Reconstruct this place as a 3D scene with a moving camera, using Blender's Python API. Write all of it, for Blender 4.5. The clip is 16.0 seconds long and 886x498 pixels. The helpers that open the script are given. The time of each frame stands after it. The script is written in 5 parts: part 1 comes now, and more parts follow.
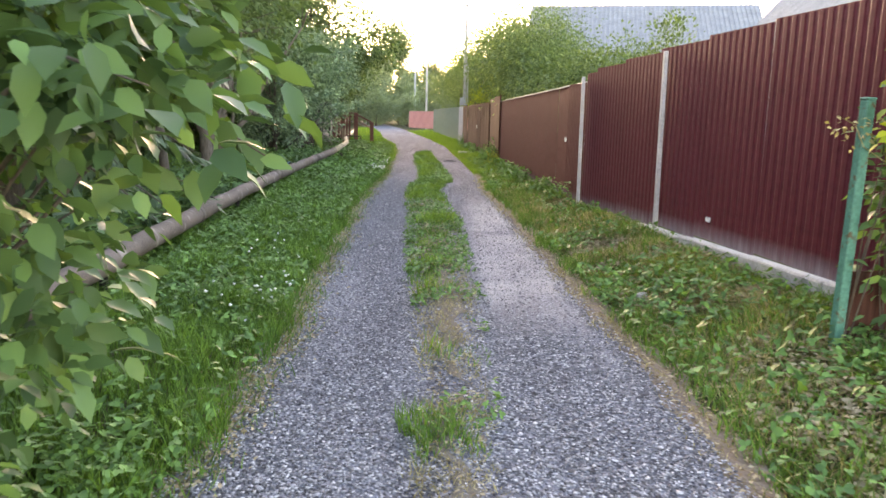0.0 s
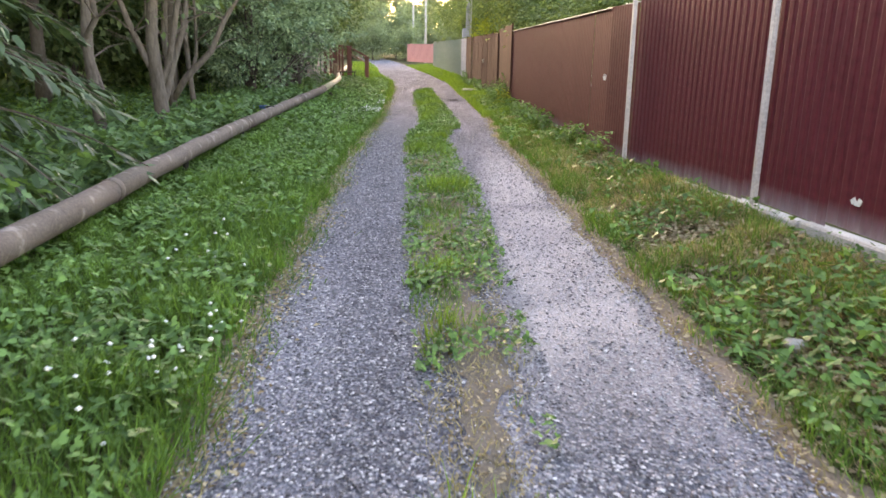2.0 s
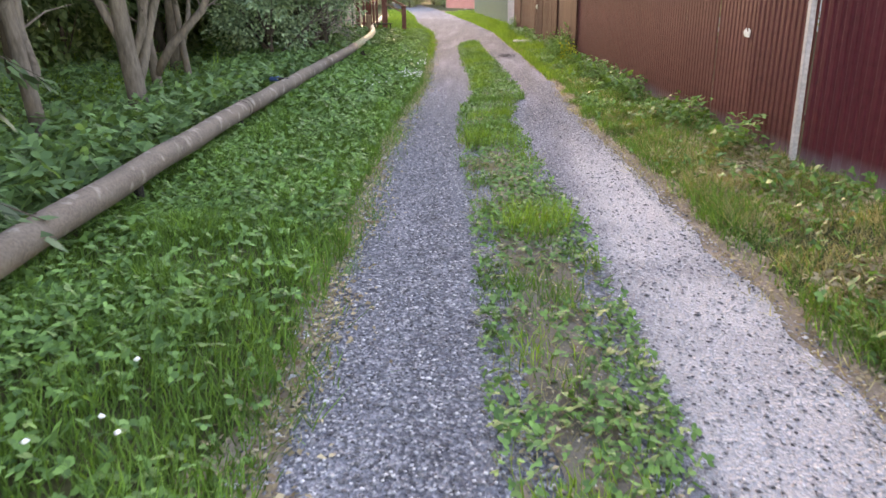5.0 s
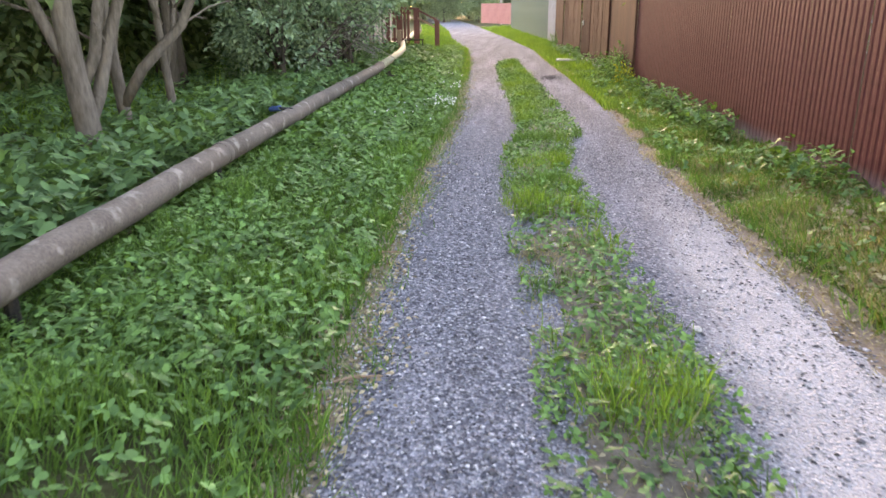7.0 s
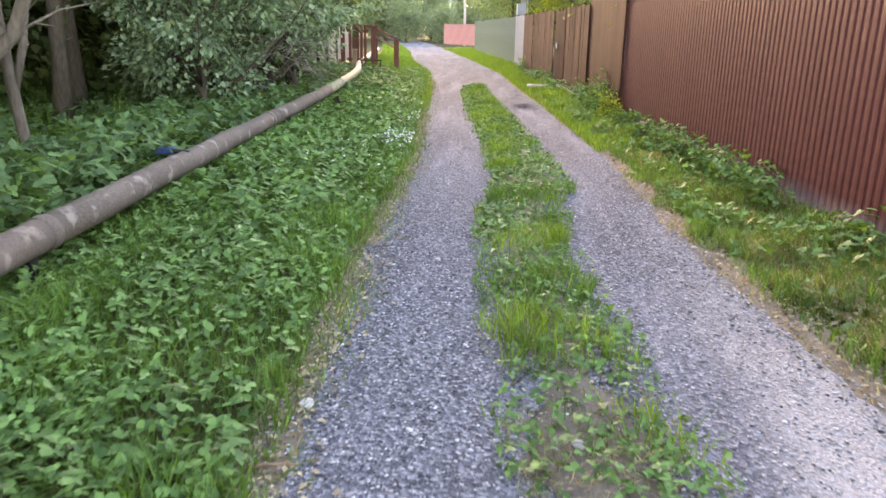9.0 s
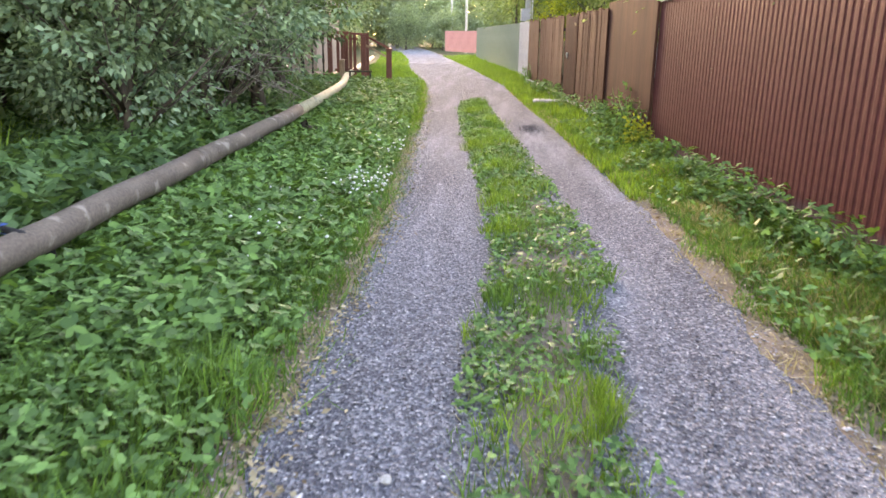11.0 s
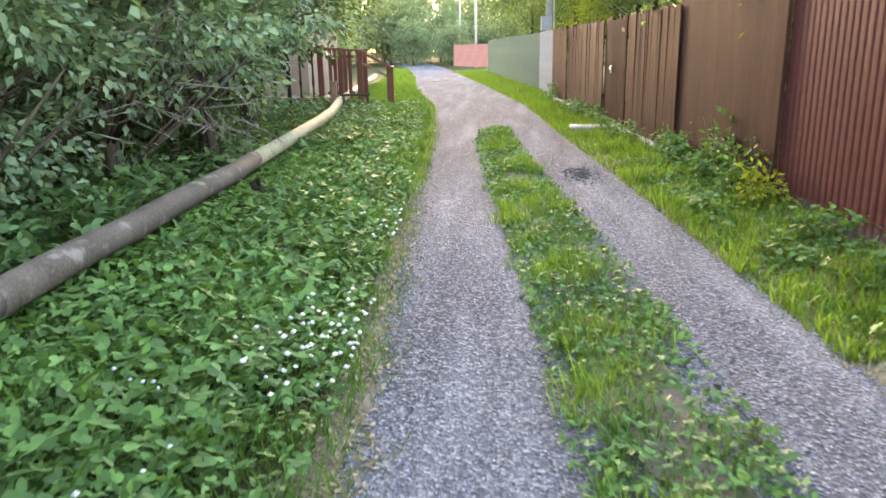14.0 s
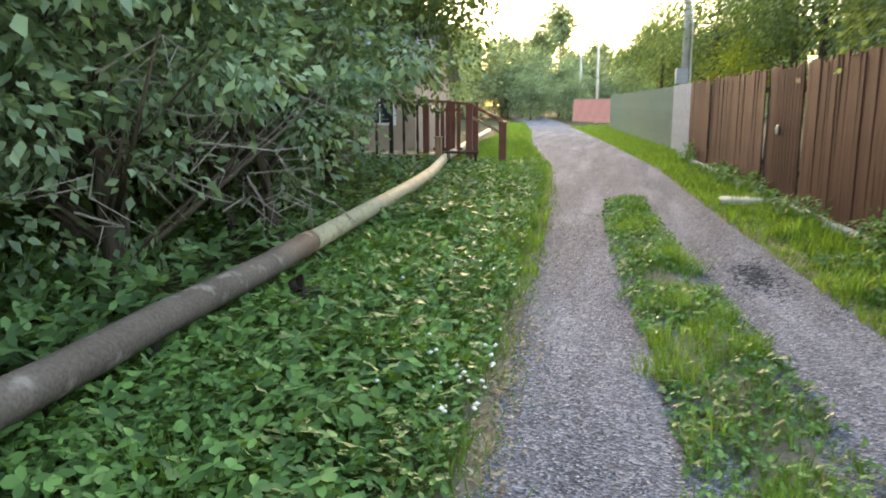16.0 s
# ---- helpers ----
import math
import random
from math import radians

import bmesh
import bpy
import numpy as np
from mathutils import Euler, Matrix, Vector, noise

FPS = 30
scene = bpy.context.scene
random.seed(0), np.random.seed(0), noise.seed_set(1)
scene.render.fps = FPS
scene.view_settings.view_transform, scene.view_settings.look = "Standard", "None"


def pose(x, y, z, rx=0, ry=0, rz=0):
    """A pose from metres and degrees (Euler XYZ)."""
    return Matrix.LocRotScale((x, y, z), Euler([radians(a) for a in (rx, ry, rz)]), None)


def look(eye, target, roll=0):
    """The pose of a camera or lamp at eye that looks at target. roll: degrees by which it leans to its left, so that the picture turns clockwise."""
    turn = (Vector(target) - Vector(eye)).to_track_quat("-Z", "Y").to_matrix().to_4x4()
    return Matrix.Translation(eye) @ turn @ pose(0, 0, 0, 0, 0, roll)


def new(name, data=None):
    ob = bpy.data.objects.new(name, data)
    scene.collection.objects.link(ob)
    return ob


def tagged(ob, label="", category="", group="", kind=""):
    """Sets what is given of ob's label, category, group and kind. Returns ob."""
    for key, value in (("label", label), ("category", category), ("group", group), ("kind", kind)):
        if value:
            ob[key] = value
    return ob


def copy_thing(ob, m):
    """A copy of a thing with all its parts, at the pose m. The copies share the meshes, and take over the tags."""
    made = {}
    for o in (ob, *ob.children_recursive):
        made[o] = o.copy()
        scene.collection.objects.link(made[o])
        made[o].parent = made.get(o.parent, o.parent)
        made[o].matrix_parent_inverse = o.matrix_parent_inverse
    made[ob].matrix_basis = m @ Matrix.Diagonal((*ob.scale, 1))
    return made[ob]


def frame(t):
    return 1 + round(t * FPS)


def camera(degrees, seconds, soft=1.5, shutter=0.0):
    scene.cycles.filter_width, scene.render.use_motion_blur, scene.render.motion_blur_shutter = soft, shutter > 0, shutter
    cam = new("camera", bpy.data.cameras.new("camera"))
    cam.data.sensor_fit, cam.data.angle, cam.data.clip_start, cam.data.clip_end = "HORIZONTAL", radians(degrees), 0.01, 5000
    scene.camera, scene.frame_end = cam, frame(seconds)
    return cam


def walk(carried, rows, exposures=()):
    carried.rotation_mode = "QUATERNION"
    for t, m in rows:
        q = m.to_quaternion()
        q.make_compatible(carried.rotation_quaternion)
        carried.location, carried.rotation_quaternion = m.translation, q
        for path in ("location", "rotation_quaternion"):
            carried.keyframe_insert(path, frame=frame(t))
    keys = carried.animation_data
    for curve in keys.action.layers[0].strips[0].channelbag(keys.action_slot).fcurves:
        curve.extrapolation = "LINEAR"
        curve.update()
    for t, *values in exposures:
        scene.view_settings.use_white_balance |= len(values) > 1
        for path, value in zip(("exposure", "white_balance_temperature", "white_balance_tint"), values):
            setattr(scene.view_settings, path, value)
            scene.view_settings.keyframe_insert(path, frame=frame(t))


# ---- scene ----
cam = camera(62.0, 16.0, soft=1.6, shutter=0.3)
# seconds, x, y, z, yaw (left), pitch (up), roll
ROWS = [
    (0.0, 0.000, 0.000, 1.507, 0.90, -10.32, -1.29),
    (0.5, -0.049, 0.572, 1.513, 1.13, -12.31, -1.38),
    (1.0, -0.023, 1.215, 1.525, 2.06, -13.63, -0.14),
    (1.5, -0.101, 1.840, 1.500, 2.00, -14.79, -0.33),
    (2.0, -0.173, 2.438, 1.485, 0.77, -15.25, -1.02),
    (2.5, -0.297, 3.046, 1.487, -0.43, -16.36, -1.18),
    (3.0, -0.403, 3.510, 1.474, -0.51, -20.10, 0.48),
    (3.5, -0.478, 3.955, 1.488, 1.73, -18.57, 1.96),
    (6.0, -0.608, 6.398, 1.554, 6.12, -19.60, -0.01),
    (6.5, -0.713, 6.938, 1.540, 7.49, -18.26, 0.14),
    (7.0, -0.751, 7.522, 1.513, 6.48, -18.15, 0.45),
    (7.5, -0.839, 8.083, 1.485, 6.61, -17.56, 0.30),
    (8.0, -0.867, 8.649, 1.457, 4.03, -16.57, 0.05),
    (8.5, -0.875, 9.218, 1.449, 4.36, -16.50, -0.53),
    (9.0, -0.905, 9.785, 1.448, 3.34, -16.65, -0.87),
    (11.5, -0.874, 12.728, 1.507, 3.87, -15.77, -0.42),
    (12.0, -0.879, 13.335, 1.525, 4.32, -14.68, 0.70),
    (12.5, -0.969, 13.908, 1.514, 4.31, -14.04, 0.40),
    (13.0, -0.976, 14.501, 1.475, 4.22, -14.62, 0.93),
    (13.5, -1.071, 15.103, 1.459, 3.96, -15.16, 0.32),
    (14.0, -1.170, 15.663, 1.465, 4.68, -15.14, 1.08),
    (14.5, -1.242, 16.329, 1.498, 6.39, -10.72, 1.25),
    (15.0, -1.335, 16.914, 1.524, 7.80, -7.75, 0.83),
    (15.5, -1.352, 17.465, 1.514, 9.65, -7.99, 0.08),
    (16.0, -1.400, 17.937, 1.445, 13.41, -11.05, 0.37),
]
EXPOSURE = 3.64
walk(cam, [(t, pose(x, y, z, 0, 0, yaw) @ pose(0, 0, 0, 90 + pitch) @ pose(0, 0, 0, 0, 0, -roll)) for t, x, y, z, yaw, pitch, roll in ROWS],
     exposures=[(0.0, EXPOSURE - 0.26, 9300, 28), (1.0, EXPOSURE - 0.06, 9400, 29), (1.8, EXPOSURE - 0.12, 9500, 30), (2.5, EXPOSURE + 0.08, 9600, 31), (3.0, EXPOSURE + 0.2, 9600, 31), (3.6, EXPOSURE, 9600, 31), (6.0, EXPOSURE + 0.02, 9500, 30),
                (7.2, EXPOSURE + 0.2, 9400, 30), (9.0, EXPOSURE + 0.28, 9500, 31), (13.0, EXPOSURE + 0.34, 9300, 25), (15.0, EXPOSURE + 0.2, 9200, 19), (16.0, EXPOSURE - 0.14, 9200, 18)])

# ---- world and sun: low evening sun ahead, a little to the left of the road ----
SUN_LEFT, SUN_UP = 9.0, 13.0
world = bpy.data.worlds.new("evening_sky")
scene.world = world
world.use_nodes = True
wn = world.node_tree
sky = wn.nodes.new("ShaderNodeTexSky")
sky.sky_type = "NISHITA"
sky.sun_disc = False
sky.sun_elevation, sky.sun_rotation = radians(SUN_UP), radians(-SUN_LEFT)
sky.air_density, sky.dust_density, sky.ozone_density = 1.0, 0.4, 1.5
wn.links.new(sky.outputs[0], wn.nodes["Background"].inputs[0])
wn.nodes["Background"].inputs[1].default_value = 0.15
sun_data = bpy.data.lights.new("sun", "SUN")
sun_data.energy, sun_data.angle, sun_data.color = 0.5, radians(10), (1.0, 0.84, 0.62)
sun = new("sun", sun_data)
az, el = radians(SUN_LEFT), radians(SUN_UP)
to_sun = Vector((-math.sin(az) * math.cos(el), math.cos(az) * math.cos(el), math.sin(el)))
sun.matrix_basis = look((0, 0, 30), Vector((0, 0, 30)) - to_sun)

# ---- materials ----
rng = np.random.default_rng(7)


def shader(name):
    m = bpy.data.materials.new(name)
    m.use_nodes = True
    nt = m.node_tree
    return m, nt, nt.nodes["Principled BSDF"]


def add(nt, kind, **values):
    n = nt.nodes.new(kind)
    for k, v in values.items():
        n.inputs[k.replace("_", " ")].default_value = v
    return n


def ramp(nt, source, stops):
    r = nt.nodes.new("ShaderNodeValToRGB")
    e = r.color_ramp.elements
    while len(e) < len(stops):
        e.new(0.5)
    for el_, (p, c) in zip(e, stops):
        el_.position, el_.color = p, (*c, 1)
    nt.links.new(source, r.inputs[0])
    return r.outputs[0]


def mix(nt, fac, a, b, kind="MIX"):
    n = nt.nodes.new("ShaderNodeMix")
    n.data_type, n.blend_type = "RGBA", kind
    for socket, v in ((n.inputs[0], fac), (n.inputs[6], a), (n.inputs[7], b)):
        if isinstance(v, (int, float)):
            socket.default_value = v
        elif isinstance(v, tuple):
            socket.default_value = (*v, 1)
        else:
            nt.links.new(v, socket)
    return n.outputs[2]


def noise_tex(nt, scale, detail=4.0, stretch=None):
    tc = nt.nodes.new("ShaderNodeTexCoord")
    n = add(nt, "ShaderNodeTexNoise", Scale=scale, Detail=detail)
    src = tc.outputs["Object"]
    if stretch:
        mp = nt.nodes.new("ShaderNodeMapping")
        mp.inputs["Scale"].default_value = stretch
        nt.links.new(src, mp.inputs[0])
        src = mp.outputs[0]
    nt.links.new(src, n.inputs["Vector"])
    return n


def bump(nt, bsdf, height, strength, distance=0.01):
    b = add(nt, "ShaderNodeBump", Strength=strength, Distance=distance)
    nt.links.new(height, b.inputs["Height"])
    nt.links.new(b.outputs[0], bsdf.inputs["Normal"])


def surface(name, a, b, scale=6.0, rough=0.8, metal=0.0, grain=60.0, relief=0.3, stretch=None, spot=None, vary=0.0, gloss=0.3, dusty=0.0):
    """Two colours mixed by broad stains, a fine grain in colour and relief, and a random tint for each object."""
    m, nt, p = shader(name)
    broad, fine = noise_tex(nt, scale, 5, stretch), noise_tex(nt, grain, 3, stretch)
    col = ramp(nt, broad.outputs[0], [(0.32, a), (0.68, b)])
    col = mix(nt, 0.35, col, ramp(nt, fine.outputs[0], [(0.3, tuple(0.55 * c for c in a)), (0.7, tuple(min(1, 1.3 * c) for c in b))]))
    if spot:
        s = noise_tex(nt, scale * 2.7, 6)
        col = mix(nt, ramp(nt, s.outputs[0], [(0.58, (0, 0, 0)), (0.68, (1, 1, 1))]), col, spot)
    if dusty:
        tc = nt.nodes.new("ShaderNodeTexCoord")
        xyz = nt.nodes.new("ShaderNodeSeparateXYZ")
        nt.links.new(tc.outputs["Object"], xyz.inputs[0])
        splash = add(nt, "ShaderNodeMapRange", From_Min=0.0, From_Max=dusty, To_Min=0.8, To_Max=0.0)
        nt.links.new(xyz.outputs[2], splash.inputs[0])
        patchy = nt.nodes.new("ShaderNodeMath")
        patchy.operation = "MULTIPLY"
        nt.links.new(splash.outputs[0], patchy.inputs[0])
        nt.links.new(noise_tex(nt, 7.0, 5, (1, 1, 0.4)).outputs[0], patchy.inputs[1])
        col = mix(nt, patchy.outputs[0], col, (0.42, 0.4, 0.43))
    if vary:
        oi = nt.nodes.new("ShaderNodeObjectInfo")
        col = mix(nt, vary, col, ramp(nt, oi.outputs["Random"], [(0.0, (0.35, 0.35, 0.35)), (1.0, (1, 1, 1))]), "MULTIPLY")
    nt.links.new(col, p.inputs["Base Color"])
    p.inputs["Roughness"].default_value, p.inputs["Metallic"].default_value = rough, metal
    p.inputs["Specular IOR Level"].default_value = gloss
    bump(nt, p, fine.outputs[0], relief)
    return m


def leafy(name, dark, light, rough=0.6, through_light=0.38):
    """Leaves: each island its own green, some light let through."""
    m, nt, p = shader(name)
    g = nt.nodes.new("ShaderNodeNewGeometry")
    col = ramp(nt, g.outputs["Random Per Island"], [(0.0, dark), (0.75, light), (1.0, tuple(min(1, 1.4 * c) for c in light))])
    broad = noise_tex(nt, 0.9, 3)
    col = mix(nt, 0.55, col, ramp(nt, broad.outputs[0], [(0.3, (0.5, 0.55, 0.5)), (0.7, (1.0, 1.0, 0.9))]), "MULTIPLY")
    nt.links.new(col, p.inputs["Base Color"])
    p.inputs["Roughness"].default_value = rough
    p.inputs["Specular IOR Level"].default_value = 0.25
    t = nt.nodes.new("ShaderNodeBsdfTranslucent")
    tint = mix(nt, 1.0, col, (1.0, 0.95, 0.4), "MULTIPLY")
    nt.links.new(tint, t.inputs[0])
    ms = nt.nodes.new("ShaderNodeMixShader")
    ms.inputs[0].default_value = through_light
    nt.links.new(p.outputs[0], ms.inputs[1])
    nt.links.new(t.outputs[0], ms.inputs[2])
    nt.links.new(ms.outputs[0], nt.nodes["Material Output"].inputs[0])
    return m


def gravel_material(name):
    m, nt, p = shader(name)
    tc = nt.nodes.new("ShaderNodeTexCoord")
    v = add(nt, "ShaderNodeTexVoronoi", Scale=62.0)
    nt.links.new(tc.outputs["Object"], v.inputs["Vector"])
    fine, broad, blot = noise_tex(nt, 150.0, 3), noise_tex(nt, 2.4, 6, (1.0, 0.12, 1.0)), noise_tex(nt, 1.3, 5)
    sep = nt.nodes.new("ShaderNodeSeparateColor")
    nt.links.new(v.outputs["Color"], sep.inputs[0])
    col = ramp(nt, sep.outputs[0], [(0.0, (0.06, 0.062, 0.072)), (0.45, (0.155, 0.16, 0.182)), (0.8, (0.3, 0.308, 0.338)), (1.0, (0.5, 0.505, 0.53))])
    col = mix(nt, 0.45, col, ramp(nt, broad.outputs[0], [(0.36, (0.075, 0.079, 0.097)), (0.52, (0.155, 0.162, 0.192)), (0.66, (0.3, 0.31, 0.355))]))
    # patchy paler stretch along the right wheel track, fading out at its ends
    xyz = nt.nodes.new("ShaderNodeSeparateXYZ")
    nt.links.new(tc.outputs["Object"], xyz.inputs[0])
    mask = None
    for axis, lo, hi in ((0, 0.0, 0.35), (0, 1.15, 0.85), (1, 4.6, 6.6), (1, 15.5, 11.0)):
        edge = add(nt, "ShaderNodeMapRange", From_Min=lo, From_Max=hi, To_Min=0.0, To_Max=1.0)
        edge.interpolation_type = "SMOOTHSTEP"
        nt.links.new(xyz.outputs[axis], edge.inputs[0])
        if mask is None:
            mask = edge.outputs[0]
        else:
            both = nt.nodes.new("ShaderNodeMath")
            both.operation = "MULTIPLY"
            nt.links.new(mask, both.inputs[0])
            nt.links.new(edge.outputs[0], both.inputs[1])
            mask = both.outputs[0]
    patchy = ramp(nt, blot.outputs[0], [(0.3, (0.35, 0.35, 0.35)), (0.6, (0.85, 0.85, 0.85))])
    pale_mask = mix(nt, 1.0, mask, patchy, "MULTIPLY")
    col = mix(nt, pale_mask, col, (0.5, 0.48, 0.48))
    col = mix(nt, 0.55, col, ramp(nt, fine.outputs[0], [(0.3, (0.5, 0.5, 0.5)), (0.7, (1.3, 1.3, 1.3))]), "MULTIPLY")
    nt.links.new(col, p.inputs["Base Color"])
    p.inputs["Roughness"].default_value = 0.95
    p.inputs["Specular IOR Level"].default_value = 0.05
    bump(nt, p, v.outputs["Distance"], 1.0, 0.02)
    return m


def stone_material(name):
    m, nt, p = shader(name)
    g = nt.nodes.new("ShaderNodeNewGeometry")
    col = ramp(nt, g.outputs["Random Per Island"], [(0.0, (0.06, 0.06, 0.067)), (0.45, (0.2, 0.2, 0.215)), (0.8, (0.37, 0.37, 0.39)), (1.0, (0.58, 0.575, 0.59))])
    nt.links.new(col, p.inputs["Base Color"])
    p.inputs["Roughness"].default_value = 0.85
    p.inputs["Specular IOR Level"].default_value = 0.12
    return m


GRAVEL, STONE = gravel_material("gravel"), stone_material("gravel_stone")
SOIL = surface("grassy_soil", (0.035, 0.05, 0.018), (0.075, 0.07, 0.035), 1.6, 0.95, grain=40, relief=0.6, gloss=0.05)
SAND = surface("sandy_soil", (0.15, 0.115, 0.085), (0.29, 0.235, 0.19), 3.0, 0.95, grain=70, relief=0.6, gloss=0.05)
BROWN_SOIL = surface("mossy_soil", (0.09, 0.078, 0.06), (0.18, 0.155, 0.125), 2.5, 0.95, grain=60, relief=0.6, gloss=0.05)
GRASS = leafy("grass_blade", (0.055, 0.135, 0.03), (0.13, 0.28, 0.06))
# yellower than GRASS: fresh tufts, and grass with sunlight painted into its colour
GRASS_LIT = leafy("lit_fresh_grass_blade", (0.09, 0.19, 0.028), (0.2, 0.36, 0.06))
LITTER = leafy("dead_leaf_litter", (0.17, 0.11, 0.06), (0.42, 0.34, 0.23), 0.8, 0.1)
DRY = leafy("dry_grass_blade", (0.24, 0.21, 0.11), (0.44, 0.39, 0.24))
WEED = leafy("weed_leaf", (0.05, 0.128, 0.04), (0.14, 0.29, 0.085), 0.6, 0.28)
NETTLE = leafy("undergrowth_leaf", (0.055, 0.13, 0.055), (0.14, 0.27, 0.11))
BUSH = leafy("bush_leaf", (0.045, 0.105, 0.045), (0.13, 0.245, 0.085), 0.45, 0.32)
SHRUB = leafy("shrub_leaf", (0.1, 0.19, 0.12), (0.28, 0.4, 0.27), 0.42)
DARKLEAF = leafy("forest_leaf", (0.06, 0.115, 0.05), (0.145, 0.22, 0.1))
# paler bluish leaf green with the distance haze mixed into its colour
HAZY_LEAF = leafy("hazy_far_leaf", (0.17, 0.235, 0.17), (0.3, 0.38, 0.27), 0.6, 0.5)
WILLOW = leafy("willow_leaf", (0.085, 0.15, 0.065), (0.21, 0.29, 0.135), 0.55, 0.48)
YELLOWLEAF = leafy("yellow_green_leaf", (0.2, 0.28, 0.03), (0.38, 0.42, 0.05))
NEEDLE = leafy("spruce_needle", (0.03, 0.065, 0.03), (0.07, 0.125, 0.055), 0.5, 0.15)
PETAL = surface("white_petal", (0.7, 0.72, 0.66), (0.8, 0.8, 0.76), 30, 0.7, relief=0.1)
BARK = surface("grey_brown_bark", (0.06, 0.047, 0.037), (0.13, 0.108, 0.088), 5, 0.95, grain=35, relief=1.0, stretch=(1, 1, 0.25), gloss=0.05)
DEADWOOD = surface("grey_dead_twig", (0.18, 0.165, 0.145), (0.32, 0.295, 0.265), 8, 0.9, grain=60, relief=0.3)
PALEBARK = surface("pale_grey_bark", (0.08, 0.066, 0.054), (0.18, 0.15, 0.124), 5, 0.95, grain=35, relief=1.0, stretch=(1, 1, 0.25), gloss=0.05)
PINEBARK = surface("pine_bark", (0.16, 0.1, 0.065), (0.28, 0.2, 0.15), 4, 0.95, grain=30, relief=0.8, stretch=(1, 1, 0.3))
MAROON = surface("maroon_sheet", (0.1, 0.018, 0.024), (0.135, 0.025, 0.033), 1.2, 0.45, grain=14, relief=0.03, vary=0.1, gloss=0.1, dusty=0.17)
MAROON_DULL = surface("dull_brown_red_sheet", (0.1, 0.027, 0.026), (0.135, 0.038, 0.036), 1.2, 0.6, grain=14, relief=0.04, vary=0.1, gloss=0.08, dusty=0.2)
RUST = surface("rusty_sheet", (0.04, 0.016, 0.012), (0.085, 0.036, 0.027), 5.0, 0.75, grain=40, relief=0.2, stretch=(1, 1, 0.06), gloss=0.05)
ZINC = surface("weathered_zinc", (0.42, 0.4, 0.4), (0.58, 0.55, 0.55), 4, 0.55, 0.3, grain=40, relief=0.1)
GREY_SHEET = surface("grey_sheet", (0.3, 0.3, 0.32), (0.42, 0.42, 0.44), 3, 0.6, 0.2, grain=20, relief=0.1)
GREEN_SHEET = surface("green_sheet", (0.1, 0.15, 0.11), (0.16, 0.22, 0.17), 2, 0.5, 0.1, grain=20, relief=0.08)
PINK = surface("pinkish_red_sheet", (0.5, 0.2, 0.18), (0.6, 0.27, 0.24), 1, 0.6, grain=20, relief=0.08)
CONCRETE = surface("weathered_concrete", (0.3, 0.29, 0.27), (0.48, 0.46, 0.43), 4, 0.9, grain=60, relief=0.4)
PIPE = surface("asbestos_cement_pipe", (0.09, 0.07, 0.056), (0.165, 0.132, 0.108), 2.5, 0.85, grain=50, relief=0.3, spot=(0.27, 0.23, 0.2))
PIPE_LIGHT = surface("pale_pipe", (0.34, 0.295, 0.19), (0.48, 0.42, 0.285), 3, 0.8, grain=50, relief=0.3, spot=(0.25, 0.22, 0.14))
BROWNWOOD = surface("brown_stained_board", (0.045, 0.015, 0.011), (0.1, 0.036, 0.026), 5, 0.7, grain=40, relief=0.4, stretch=(1, 1, 0.08), vary=0.4, gloss=0.06)
REDWOOD = surface("red_brown_painted_wood", (0.12, 0.035, 0.025), (0.18, 0.06, 0.045), 4, 0.6, grain=40, relief=0.3, stretch=(1, 1, 0.15), vary=0.3)
RAWWOOD = surface("bare_wood", (0.2, 0.12, 0.075), (0.34, 0.22, 0.15), 4, 0.8, grain=40, relief=0.4, stretch=(1, 1, 0.15))
DAMP = surface("damp_gravel", (0.04, 0.04, 0.045), (0.1, 0.1, 0.108), 9, 0.9, grain=60, relief=0.6, gloss=0.02)
ROTTEN = surface("rotten_wood", (0.03, 0.026, 0.02), (0.07, 0.06, 0.045), 6, 0.95, grain=40, relief=0.8, gloss=0.0)
GREENPAINT = surface("green_painted_steel", (0.04, 0.16, 0.12), (0.07, 0.23, 0.17), 8, 0.5, grain=50, relief=0.15, spot=(0.1, 0.07, 0.04))
BLACKIRON = surface("black_iron", (0.015, 0.014, 0.013), (0.035, 0.03, 0.028), 8, 0.6, 0.3, grain=60, relief=0.2)
RUBBER = surface("black_hose", (0.012, 0.012, 0.013), (0.025, 0.025, 0.027), 10, 0.5, grain=60, relief=0.1)
BLUE = surface("blue_plastic", (0.04, 0.1, 0.3), (0.07, 0.15, 0.4), 10, 0.4, grain=60, relief=0.1)
PLASTER = surface("beige_plaster", (0.3, 0.21, 0.16), (0.38, 0.28, 0.22), 2, 0.9, grain=50, relief=0.2)
SIDING = surface("white_siding", (0.66, 0.67, 0.68), (0.76, 0.77, 0.78), 2, 0.6, grain=30, relief=0.1)
SLATE = surface("grey_roof_sheet", (0.2, 0.21, 0.22), (0.3, 0.31, 0.32), 2, 0.8, grain=25, relief=0.3)
BLUEGREY = surface("blue_grey_wall_sheet", (0.36, 0.41, 0.44), (0.45, 0.5, 0.53), 2, 0.6, grain=25, relief=0.2)
WHITE = surface("white_enamel", (0.65, 0.65, 0.63), (0.75, 0.75, 0.73), 10, 0.4, grain=50, relief=0.05)
STEEL = surface("galvanised_steel", (0.4, 0.41, 0.42), (0.55, 0.55, 0.56), 10, 0.4, 0.6, grain=50, relief=0.05)
GLASS, gnt, gp = shader("window_glass")
gp.inputs["Base Color"].default_value = (0.03, 0.035, 0.04, 1)
